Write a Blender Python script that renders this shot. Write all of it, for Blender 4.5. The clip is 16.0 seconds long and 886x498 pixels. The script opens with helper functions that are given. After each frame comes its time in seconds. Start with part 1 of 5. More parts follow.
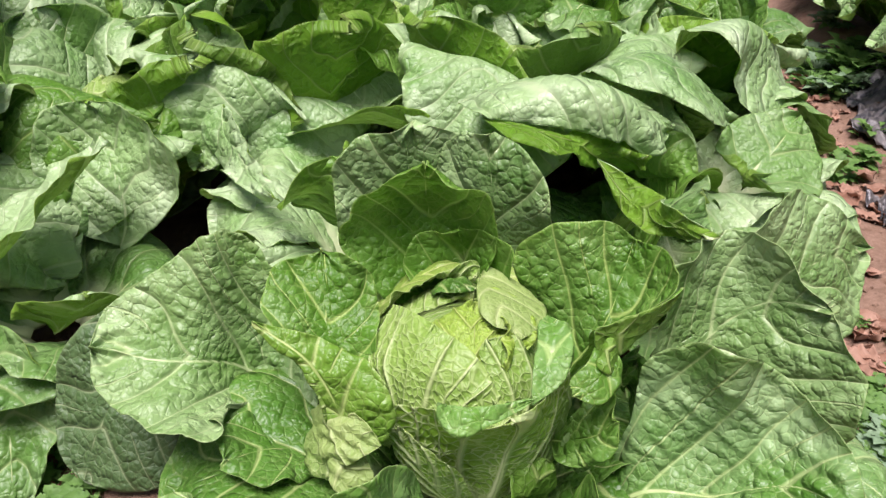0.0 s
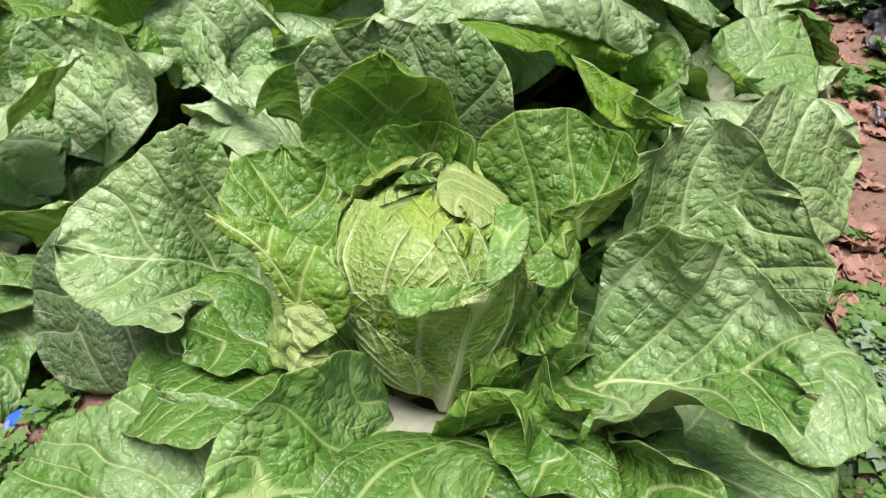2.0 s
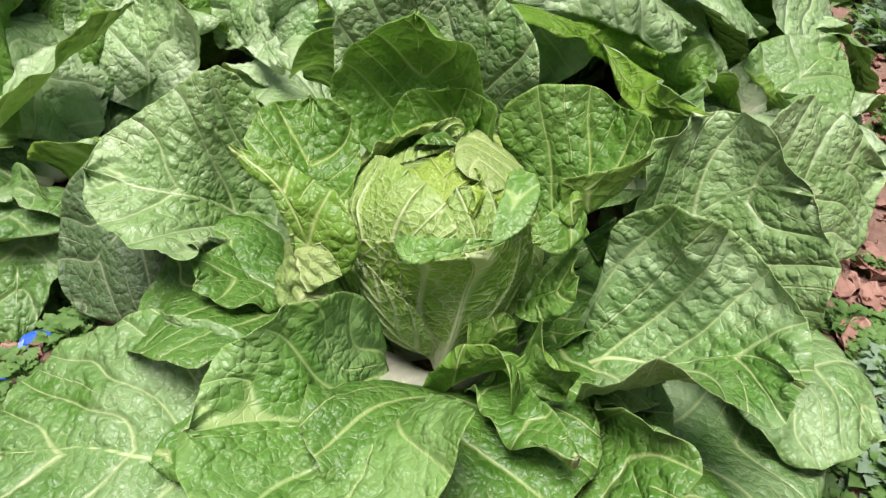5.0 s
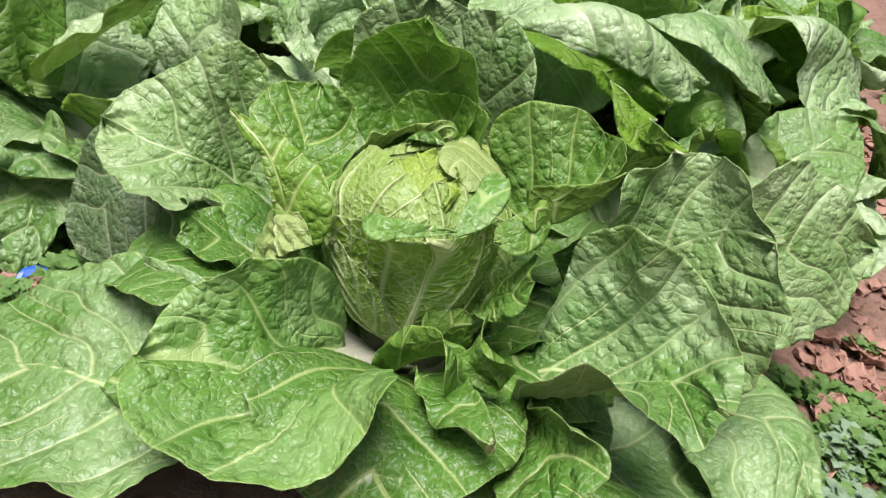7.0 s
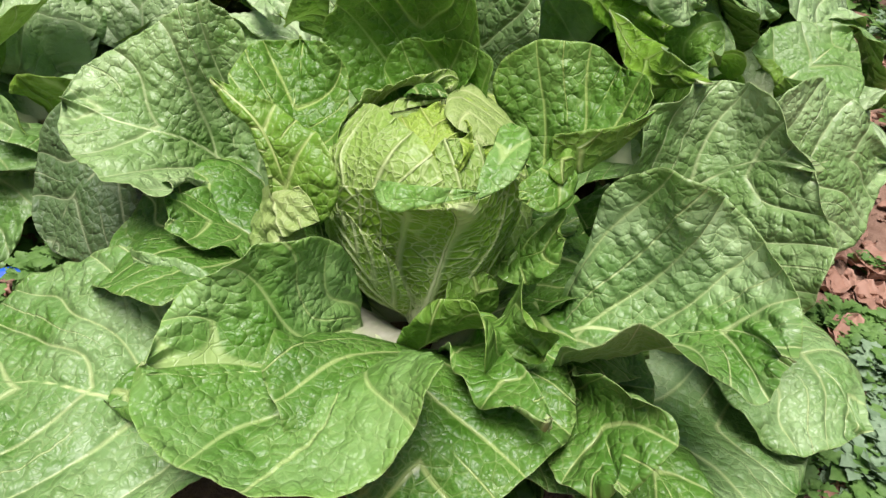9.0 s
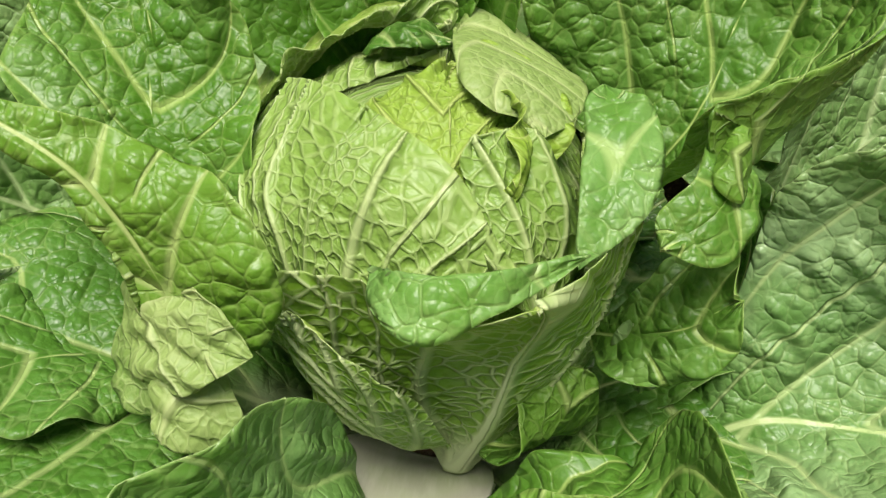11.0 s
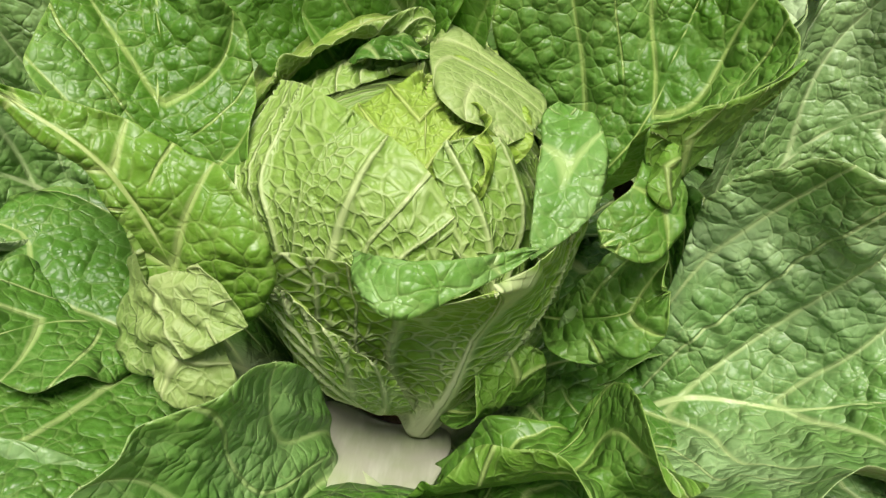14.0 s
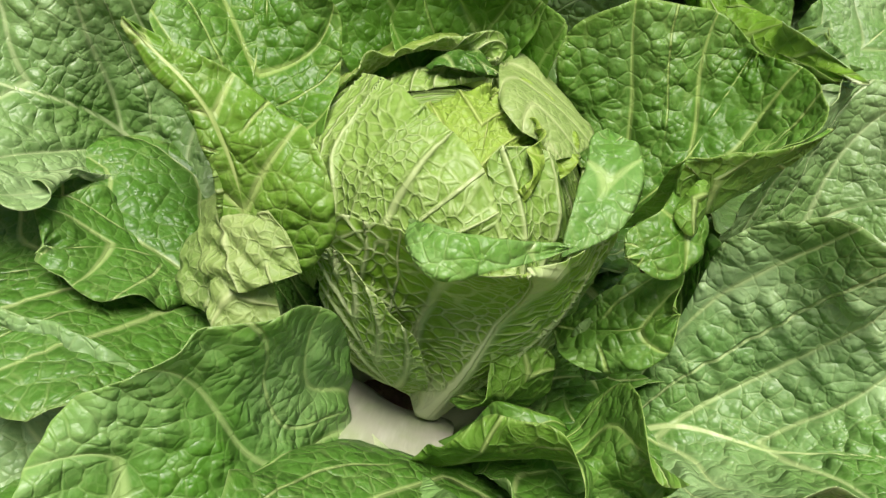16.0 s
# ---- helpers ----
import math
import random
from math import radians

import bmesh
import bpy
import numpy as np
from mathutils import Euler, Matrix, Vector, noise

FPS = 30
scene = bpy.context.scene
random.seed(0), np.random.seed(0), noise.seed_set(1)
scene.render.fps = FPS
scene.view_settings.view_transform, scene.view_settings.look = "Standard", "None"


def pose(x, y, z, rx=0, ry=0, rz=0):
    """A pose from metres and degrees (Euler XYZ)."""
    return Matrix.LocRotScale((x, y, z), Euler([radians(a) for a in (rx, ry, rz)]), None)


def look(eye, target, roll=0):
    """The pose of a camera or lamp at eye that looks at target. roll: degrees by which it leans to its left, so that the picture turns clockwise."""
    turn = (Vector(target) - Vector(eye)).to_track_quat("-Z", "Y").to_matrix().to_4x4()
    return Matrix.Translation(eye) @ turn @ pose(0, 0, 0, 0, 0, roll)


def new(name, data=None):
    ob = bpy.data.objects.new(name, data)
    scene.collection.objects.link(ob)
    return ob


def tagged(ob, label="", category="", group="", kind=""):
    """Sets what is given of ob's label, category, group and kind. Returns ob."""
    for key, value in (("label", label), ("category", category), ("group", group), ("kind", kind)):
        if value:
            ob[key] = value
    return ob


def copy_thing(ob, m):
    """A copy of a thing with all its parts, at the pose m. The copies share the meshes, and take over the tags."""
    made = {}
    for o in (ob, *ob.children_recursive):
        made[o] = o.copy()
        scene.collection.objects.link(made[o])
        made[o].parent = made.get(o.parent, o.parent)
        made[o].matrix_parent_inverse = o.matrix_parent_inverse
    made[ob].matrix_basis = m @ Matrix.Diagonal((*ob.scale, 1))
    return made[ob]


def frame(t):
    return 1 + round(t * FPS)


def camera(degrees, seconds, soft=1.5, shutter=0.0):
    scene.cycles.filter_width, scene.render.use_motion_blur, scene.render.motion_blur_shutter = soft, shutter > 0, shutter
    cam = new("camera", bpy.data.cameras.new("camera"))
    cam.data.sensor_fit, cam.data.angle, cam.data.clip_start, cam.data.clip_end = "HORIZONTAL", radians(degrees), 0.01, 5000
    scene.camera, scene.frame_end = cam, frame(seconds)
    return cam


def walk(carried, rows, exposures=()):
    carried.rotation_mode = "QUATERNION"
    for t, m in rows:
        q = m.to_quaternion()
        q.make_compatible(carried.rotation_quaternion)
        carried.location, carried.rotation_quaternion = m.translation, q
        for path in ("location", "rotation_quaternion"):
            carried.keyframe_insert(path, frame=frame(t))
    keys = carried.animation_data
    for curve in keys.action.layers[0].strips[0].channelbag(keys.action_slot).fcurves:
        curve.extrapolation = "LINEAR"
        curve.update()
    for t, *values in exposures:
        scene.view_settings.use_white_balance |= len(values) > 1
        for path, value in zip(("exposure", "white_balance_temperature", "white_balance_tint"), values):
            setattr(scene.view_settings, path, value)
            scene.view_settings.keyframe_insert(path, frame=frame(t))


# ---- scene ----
cam = camera(58.37, 16.0, soft=1.4)
PATH = [  # seconds, eye, a point it looks at, roll
    (0, (0.0316, -0.5884, 0.7516), (-0.0701, 0.2701, 0.2489), 4.26),
    (0.5, (0.0251, -0.5838, 0.7496), (-0.0750, 0.2657, 0.2315), 2.66),
    (1, (0.0321, -0.5874, 0.7183), (-0.0534, 0.2488, 0.1767), 3.04),
    (1.5, (0.0605, -0.5931, 0.7013), (-0.0281, 0.2329, 0.1447), 3.48),
    (2, (0.0973, -0.5989, 0.7025), (-0.0281, 0.2224, 0.1459), 2.36),
    (2.5, (0.1130, -0.6062, 0.7012), (-0.0257, 0.2139, 0.1460), 2.94),
    (3, (0.1142, -0.6116, 0.6905), (-0.0180, 0.2092, 0.1347), 3.51),
    (3.5, (0.1107, -0.6093, 0.7015), (-0.0263, 0.2089, 0.1430), 2.62),
    (4, (0.1087, -0.6106, 0.6903), (-0.0358, 0.2063, 0.1319), 2.87),
    (4.2, (0.1058, -0.6130, 0.6845), (-0.0375, 0.2017, 0.1227), 3.35),
    (6.3, (0.1971, -0.6660, 0.6650), (-0.0341, 0.1641, 0.1576), 13.56),
    (6.5, (0.2052, -0.6643, 0.6625), (-0.0276, 0.1655, 0.1552), 14.03),
    (7, (0.2091, -0.6656, 0.6584), (-0.0183, 0.1670, 0.1534), 14.18),
    (7.5, (0.2105, -0.6670, 0.6566), (-0.0141, 0.1643, 0.1481), 13.99),
    (8, (0.2066, -0.6636, 0.6525), (-0.0121, 0.1624, 0.1330), 13.60),
    (8.2, (0.2009, -0.6587, 0.6464), (-0.0131, 0.1650, 0.1213), 13.46),
    (10.3, (0.0153, -0.4206, 0.5725), (-0.0162, 0.3551, -0.0577), 7.19),
    (10.5, (0.0057, -0.3671, 0.5203), (-0.0153, 0.4020, -0.1185), 7.36),
    (11, (0.0111, -0.3092, 0.5090), (-0.0155, 0.4595, -0.1301), 6.86),
    (11.5, (0.0067, -0.2984, 0.5308), (-0.0080, 0.4718, -0.1068), 7.10),
    (12, (0.0030, -0.2893, 0.5546), (0.0065, 0.4776, -0.0872), 7.01),
    (12.5, (0.0063, -0.2967, 0.5463), (0.0256, 0.4715, -0.0937), 8.70),
    (13, (0.0145, -0.3377, 0.5279), (0.0443, 0.4208, -0.1231), 10.84),
    (13.5, (0.0224, -0.3413, 0.5270), (0.0517, 0.4118, -0.1303), 11.25),
    (14, (0.0072, -0.3490, 0.5421), (0.0306, 0.4152, -0.1024), 11.36),
    (14.5, (0.0075, -0.3565, 0.5374), (0.0379, 0.4349, -0.0731), 16.29),
    (15, (0.0158, -0.3641, 0.5416), (0.0527, 0.4627, -0.0197), 22.02),
    (15.5, (0.0121, -0.3834, 0.5467), (0.0285, 0.4415, -0.0184), 21.55),
    (16, (0.0013, -0.4082, 0.5369), (-0.0076, 0.3987, -0.0538), 19.93),
]
walk(cam, [(t, look(eye, aim, roll)) for t, eye, aim, roll in PATH],
     exposures=[(0, 0.0, 6050, 22), (8.2, 0.0, 6000, 22), (10.3, -0.16, 6400, 8), (16, -0.12, 6320, 10)])

# ---- light: a bright, thinly overcast day ----
SUN_UP, SUN_ROUND = 72.0, 200.0
world = bpy.data.worlds.new("sky")
scene.world = world
world.use_nodes = True
wn = world.node_tree.nodes
sky = wn.new("ShaderNodeTexSky")
sky.sky_type, sky.sun_disc = "NISHITA", False
sky.sun_elevation, sky.sun_rotation = radians(SUN_UP), radians(SUN_ROUND)
sky.air_density, sky.dust_density, sky.ozone_density = 1.0, 6.0, 1.0
wn["Background"].inputs["Strength"].default_value = 0.075
world.node_tree.links.new(sky.outputs[0], wn["Background"].inputs[0])
sun_data = bpy.data.lights.new("sun", "SUN")
sun_data.energy, sun_data.angle, sun_data.color = 6.7, radians(34), (1.0, 0.91, 0.87)
sun = new("sun", sun_data)
sun.matrix_world = pose(0, 0, 4, 90 - SUN_UP, 0, 0)
sun.rotation_euler = (radians(90 - SUN_UP), 0, radians(180 - SUN_ROUND))
scene.view_settings.exposure = 0.0

# ---- materials ----
class Mat:
    """A node material under construction."""

    def __init__(self, name):
        self.m = bpy.data.materials.new(name)
        self.m.use_nodes = True
        self.t = self.m.node_tree
        self.n = self.t.nodes
        self.b = self.n["Principled BSDF"]

    def add(self, kind, **values):
        node = self.n.new(kind)
        for key, value in values.items():
            node.inputs[key].default_value = value
        return node

    def link(self, a, b):
        self.t.links.new(a, b)

    def attr(self, name):
        node = self.n.new("ShaderNodeAttribute")
        node.attribute_name = name
        return node.outputs["Fac"]

    def noise(self, vec, scale, detail=3.0, rough=0.55, distort=0.0):
        node = self.add("ShaderNodeTexNoise", Scale=scale, Detail=detail, Roughness=rough, Distortion=distort)
        if vec is not None:
            self.link(vec, node.inputs["Vector"])
        return node.outputs["Fac"]

    def math(self, op, a, b=0.0, clamp=False):
        node = self.n.new("ShaderNodeMath")
        node.operation, node.use_clamp = op, clamp
        for slot, value in zip(node.inputs, (a, b)):
            if isinstance(value, (int, float)):
                slot.default_value = value
            else:
                self.link(value, slot)
        return node.outputs[0]

    def span(self, value, a, b, lo=0.0, hi=1.0):
        node = self.add("ShaderNodeMapRange", **{"From Min": a, "From Max": b, "To Min": lo, "To Max": hi})
        self.link(value, node.inputs["Value"])
        return node.outputs["Result"]

    def mix(self, fac, a, b, kind="MIX"):
        node = self.n.new("ShaderNodeMix")
        node.data_type, node.blend_type = "RGBA", kind
        for slot, value in ((node.inputs["Factor"], fac), (node.inputs["A"], a), (node.inputs["B"], b)):
            if isinstance(value, (int, float)):
                slot.default_value = value
            elif isinstance(value, tuple):
                slot.default_value = (*value, 1.0)
            else:
                self.link(value, slot)
        return node.outputs["Result"]

    def bump(self, height, strength, distance):
        node = self.add("ShaderNodeBump", Strength=strength, Distance=distance)
        self.link(height, node.inputs["Height"])
        self.link(node.outputs["Normal"], self.b.inputs["Normal"])
        return node.outputs["Normal"]

    def coords(self, which="Object"):
        return self.n.new("ShaderNodeTexCoord").outputs[which]

    def uv(self):
        return self.n.new("ShaderNodeUVMap").outputs["UV"]

    def chance(self):
        return self.n.new("ShaderNodeObjectInfo").outputs["Random"]

    def done(self, colour=None, rough=0.5, spec=0.5):
        if colour is not None:
            if isinstance(colour, tuple):
                self.b.inputs["Base Color"].default_value = (*colour, 1.0)
            else:
                self.link(colour, self.b.inputs["Base Color"])
        if isinstance(rough, (int, float)):
            self.b.inputs["Roughness"].default_value = rough
        else:
            self.link(rough, self.b.inputs["Roughness"])
        self.b.inputs["Specular IOR Level"].default_value = spec
        return self.m


def leaf_material(name, deep, light, vein, rough, bloom=(0.5, 0.6, 0.5), bloomed=0.0, thin=0.25, pucker=0.0056, gap=0.066, rung=0.0108, under=False, lines=1.0, stout=0.0034, mesh_line=0.24):
    """Cabbage leaf. The attributes rib, side, far, white and sheet give the run of its veins; the under side has them raised."""
    m = Mat(name)
    p, far, white, edge, chance = m.coords(), m.attr("far"), m.attr("white"), m.attr("edge"), m.chance()
    big, small = m.noise(p, 14.0, 3.0), m.noise(p, 170.0, 3.0, 0.6)
    tone = m.math("ADD", m.span(big, 0.3, 0.7, 0.0, 0.5), m.span(chance, 0, 1, -0.15, 0.4), True)
    colour = m.mix(tone, deep, light)
    colour = m.mix(m.span(small, 0.4, 0.8, 0.0, 0.2), colour, light)
    if bloomed:
        # waxy bloom in patches; its rise towards the margin also paints in light
        bloom_lit = m.math("MULTIPLY", m.span(m.noise(p, 9.0, 4.0, 0.6), 0.36, 0.64, 0.0, bloomed), m.span(far, 0.05, 0.95, 0.4, 1.25), True)
        colour = m.mix(bloom_lit, colour, bloom)
    # how far each spot is from the nearest side vein, forked vein, and the net of small veins, in metres
    from_line = lambda value, size: m.math("MULTIPLY", m.math("ABSOLUTE", m.math("SUBTRACT", m.math("FRACT", m.math("ADD", value, 0.5)), 0.5)), size)
    side = m.attr("side")
    pitch = m.attr("pitch")
    d1 = from_line(side, pitch)
    dfork = from_line(m.math("ADD", side, 0.5), pitch)
    strip = m.math("FLOOR", side)
    hashed = m.math("FRACT", m.math("MULTIPLY", m.math("SINE", m.math("MULTIPLY", strip, 12.9898)), 43758.5453))
    sheet = m.n.new("ShaderNodeAttribute")
    sheet.attribute_name = "sheet"
    tex = m.add("ShaderNodeTexNoise", Scale=55.0, Detail=2.0)
    m.link(sheet.outputs["Vector"], tex.inputs["Vector"])
    bent = m.n.new("ShaderNodeVectorMath")
    bent.operation = "MULTIPLY_ADD"
    m.link(tex.outputs["Color"], bent.inputs[0])
    bent.inputs[1].default_value = (0.0065, 0.0065, 0.0065)
    m.link(sheet.outputs["Vector"], bent.inputs[2])

    def net(size, kind="DISTANCE_TO_EDGE"):
        node = m.add("ShaderNodeTexVoronoi", Scale=1.0 / size, Randomness=0.95)
        node.voronoi_dimensions, node.feature = "3D", kind
        m.link(bent.outputs[0], node.inputs["Vector"])
        return node
    d2 = m.math("MULTIPLY", net(rung).outputs["Distance"], rung)
    d3 = m.math("MULTIPLY", net(rung * 0.43).outputs["Distance"], rung * 0.43)
    taper = m.span(far, 0.0, 1.0, 1.0, 0.28)
    line = lambda d, wide, strong: m.math("MULTIPLY", m.span(m.math("DIVIDE", d, wide), 0.35, 1.0, 1.0, 0.0), strong)
    uneven = m.span(m.noise(p, 26.0, 2.0), 0.35, 0.65)
    which = m.math("FRACT", m.math("MULTIPLY", m.math("SINE", m.math("MULTIPLY", m.math("ROUND", side), 7.233)), 9173.77))
    main = m.math("MULTIPLY", line(d1, m.math("MULTIPLY", taper, stout), 0.9 * lines), m.span(which, 0.0, 1.0, 0.72, 1.0))
    fork = m.math("MULTIPLY", line(dfork, 0.0013, 0.75 * lines), m.math("MULTIPLY", m.span(pitch, 0.018, 0.026), m.math("MULTIPLY", m.span(far, 0.2, 0.4), m.span(hashed, 0.3, 0.5))))
    rungs = m.math("MULTIPLY", line(d2, 0.00085, mesh_line * lines), m.span(uneven, 0.0, 1.0, 0.35, 1.0))
    tiny = m.math("MULTIPLY", line(d3, 0.0006, 0.13 * lines), uneven)
    rib = m.span(m.attr("rib"), 0.5, 1.15, 1.0, 0.0)
    top = m.math("MAXIMUM", m.math("MAXIMUM", rib, main), m.math("MAXIMUM", fork, m.math("MAXIMUM", rungs, tiny)))
    colour = m.mix(m.math("MULTIPLY", edge, 0.55), colour, light)
    colour = m.mix(m.math("MULTIPLY", m.math("POWER", edge, 6.0), 0.3), colour, vein)
    colour = m.mix(m.math("MULTIPLY", top, 0.95), colour, vein)
    colour = m.mix(white, colour, (0.58, 0.66, 0.38))
    # relief: the blade swells between the veins
    dome = lambda d, r: m.span(m.math("POWER", m.math("SUBTRACT", 1.0, m.math("DIVIDE", d, r), True), 2.0), 0.0, 1.0, 1.0, 0.0)
    blisters = lambda size: m.span(m.math("POWER", net(size, "F1").outputs["Distance"], 2.0), 0.03, 0.58, 1.0, 0.0)
    round_top = m.math("ADD", m.math("MULTIPLY", blisters(rung), 0.7), m.math("MULTIPLY", blisters(rung * 0.5), 0.3))
    a = dome(d1, gap * 0.20)
    lift = m.span(m.noise(sheet.outputs["Vector"], 0.6 / rung, 1.0), 0.25, 0.75, 0.30, 1.15)
    ripple = m.noise(bent.outputs[0], 2.2 / rung, 1.0, 0.4)
    swell = m.math("MULTIPLY", a, m.math("ADD", 0.2, m.math("ADD", m.math("MULTIPLY", m.math("MULTIPLY", round_top, lift), 0.85), m.math("MULTIPLY", ripple, 0.28))))
    swell = m.math("SUBTRACT", swell, m.math("MULTIPLY", m.math("MAXIMUM", rungs, fork), 0.30))
    beside = m.span(m.attr("rib"), 0.6, 4.0, 1.0, 0.0)
    beside = m.math("MULTIPLY", beside, beside)
    beside = m.math("MAXIMUM", white, beside)
    swell = m.math("ADD", m.math("MULTIPLY", swell, m.math("SUBTRACT", 1.0, beside)), m.math("MULTIPLY", beside, 0.42))
    height = m.math("ADD", m.math("MULTIPLY", swell, -1.0 if under else 1.0), m.math("MULTIPLY", small, 0.10))
    if under:
        height = m.math("ADD", height, m.math("MULTIPLY", top, 0.5))
    normal = m.bump(height, 0.85, pucker)
    m.done(colour, m.span(small, 0.3, 0.7, rough - 0.06, rough + 0.12), 0.5)
    glow = m.add("ShaderNodeBsdfTranslucent")
    # light passes two skins, each of them half the leaf
    half = m.add("ShaderNodeGamma", Gamma=0.55)
    m.link(colour, half.inputs["Color"])
    m.link(half.outputs[0], glow.inputs["Color"])
    m.link(normal, glow.inputs["Normal"])
    both = m.add("ShaderNodeMixShader", Fac=thin)
    m.link(m.b.outputs[0], both.inputs[1])
    m.link(glow.outputs[0], both.inputs[2])
    m.link(both.outputs[0], m.n["Material Output"].inputs["Surface"])
    return m.m


# upper and under side of each kind of leaf
# deep green of outer leaves; the shade on low ones is put into it
OUTER_SHADED = (leaf_material("shaded_outer_leaf_upper", (0.046, 0.150, 0.010), (0.105, 0.260, 0.028), (0.45, 0.58, 0.20), 0.36, (0.22, 0.40, 0.11), 0.12),
         leaf_material("outer_leaf_under", (0.110, 0.250, 0.040), (0.209, 0.380, 0.080), (0.52, 0.62, 0.27), 0.42, (0.30, 0.45, 0.19), 0.3, under=True))
BRIGHT = (leaf_material("bright_leaf_upper", (0.058, 0.180, 0.008), (0.125, 0.300, 0.020), (0.48, 0.64, 0.18), 0.36, (0.29, 0.50, 0.13), 0.4, thin=0.35),
          leaf_material("bright_leaf_under", (0.132, 0.300, 0.025), (0.242, 0.440, 0.060), (0.52, 0.65, 0.22), 0.42, thin=0.4, under=True))
WAXY = (leaf_material("waxy_leaf_upper", (0.062, 0.170, 0.020), (0.150, 0.310, 0.055), (0.50, 0.64, 0.29), 0.36, (0.45, 0.63, 0.29), 0.74),
        leaf_material("waxy_leaf_under", (0.150, 0.285, 0.070), (0.280, 0.420, 0.135), (0.52, 0.62, 0.29), 0.44, (0.38, 0.51, 0.25), 0.5, under=True))
PALE = (leaf_material("pale_leaf_upper", (0.120, 0.275, 0.018), (0.215, 0.400, 0.048), (0.52, 0.65, 0.22), 0.36, thin=0.3),
        leaf_material("pale_leaf_under", (0.165, 0.320, 0.045), (0.280, 0.440, 0.085), (0.54, 0.64, 0.25), 0.4, thin=0.3, under=True))
HEAD = (leaf_material("head_leaf_inner", (0.240, 0.400, 0.050), (0.380, 0.530, 0.095), (0.58, 0.66, 0.24), 0.42, thin=0.3, gap=0.030, rung=0.0066, stout=0.0026, mesh_line=0.4, pucker=0.0019),
        leaf_material("head_leaf_outer", (0.175, 0.325, 0.040), (0.290, 0.450, 0.085), (0.58, 0.68, 0.31), 0.42, thin=0.25, gap=0.030, rung=0.0066, stout=0.0026, mesh_line=0.42, pucker=0.0026, under=True))
HEART = (leaf_material("heart_leaf_inner", (0.26, 0.44, 0.035), (0.38, 0.55, 0.075), (0.56, 0.66, 0.20), 0.45, thin=0.35, gap=0.030, rung=0.0065, pucker=0.0035, stout=0.0014, mesh_line=0.3),
         leaf_material("heart_leaf_outer", (0.25, 0.43, 0.035), (0.37, 0.54, 0.080), (0.55, 0.66, 0.20), 0.45, thin=0.35, gap=0.030, rung=0.0065, pucker=0.0035, stout=0.0014, mesh_line=0.3, under=True))
OLD = (leaf_material("old_leaf_upper", (0.05, 0.11, 0.028), (0.11, 0.19, 0.065), (0.26, 0.33, 0.16), 0.5, thin=0.15),
       leaf_material("old_leaf_under", (0.07, 0.11, 0.05), (0.15, 0.2, 0.11), (0.27, 0.32, 0.2), 0.5, thin=0.15, under=True))
FAR_LOOK = dict(pucker=0.0075, rung=0.015, lines=0.6)
FAR = [(leaf_material("field_leaf_upper", (0.070, 0.190, 0.024), (0.155, 0.320, 0.055), (0.48, 0.59, 0.25), 0.39, (0.33, 0.47, 0.22), 0.5, **FAR_LOOK),
        leaf_material("field_leaf_under", (0.150, 0.310, 0.030), (0.260, 0.440, 0.060), (0.53, 0.64, 0.24), 0.42, thin=0.58, under=True, **FAR_LOOK)),
       (leaf_material("field_waxy_upper", (0.140, 0.305, 0.066), (0.305, 0.485, 0.165), (0.58, 0.69, 0.38), 0.36, (0.52, 0.67, 0.38), 0.85, **FAR_LOOK),
        leaf_material("field_waxy_under", (0.170, 0.360, 0.022), (0.290, 0.500, 0.050), (0.54, 0.66, 0.24), 0.42, thin=0.62, under=True, **FAR_LOOK)),
       (leaf_material("field_bright_upper", (0.085, 0.230, 0.014), (0.170, 0.360, 0.035), (0.48, 0.63, 0.20), 0.38, (0.30, 0.50, 0.15), 0.4, thin=0.4, **FAR_LOOK),
        leaf_material("field_bright_under", (0.170, 0.370, 0.020), (0.290, 0.510, 0.050), (0.54, 0.66, 0.22), 0.42, thin=0.62, under=True, **FAR_LOOK))]
MID = (leaf_material("broad_leaf_upper", (0.056, 0.175, 0.016), (0.130, 0.300, 0.042), (0.50, 0.63, 0.26), 0.36, (0.40, 0.58, 0.27), 0.75),
       leaf_material("broad_leaf_under", (0.125, 0.265, 0.050), (0.225, 0.390, 0.095), (0.53, 0.63, 0.29), 0.42, (0.31, 0.45, 0.21), 0.3, under=True))
LIP = (leaf_material("light_leaf_upper", (0.070, 0.220, 0.013), (0.165, 0.380, 0.036), (0.51, 0.68, 0.24), 0.34, (0.38, 0.60, 0.22), 0.55, thin=0.36),
       leaf_material("light_leaf_under", (0.14, 0.30, 0.045), (0.25, 0.43, 0.10), (0.53, 0.65, 0.27), 0.42, (0.34, 0.50, 0.22), 0.4, thin=0.3, under=True))
FOLD = (leaf_material("folded_leaf_upper", (0.20, 0.33, 0.065), (0.31, 0.43, 0.12), (0.52, 0.61, 0.26), 0.5, gap=0.030, rung=0.0066, mesh_line=0.32, pucker=0.0019),
        leaf_material("folded_leaf_under", (0.20, 0.33, 0.065), (0.31, 0.43, 0.12), (0.52, 0.61, 0.26), 0.5, gap=0.030, rung=0.0066, mesh_line=0.32, pucker=0.0019, under=True))



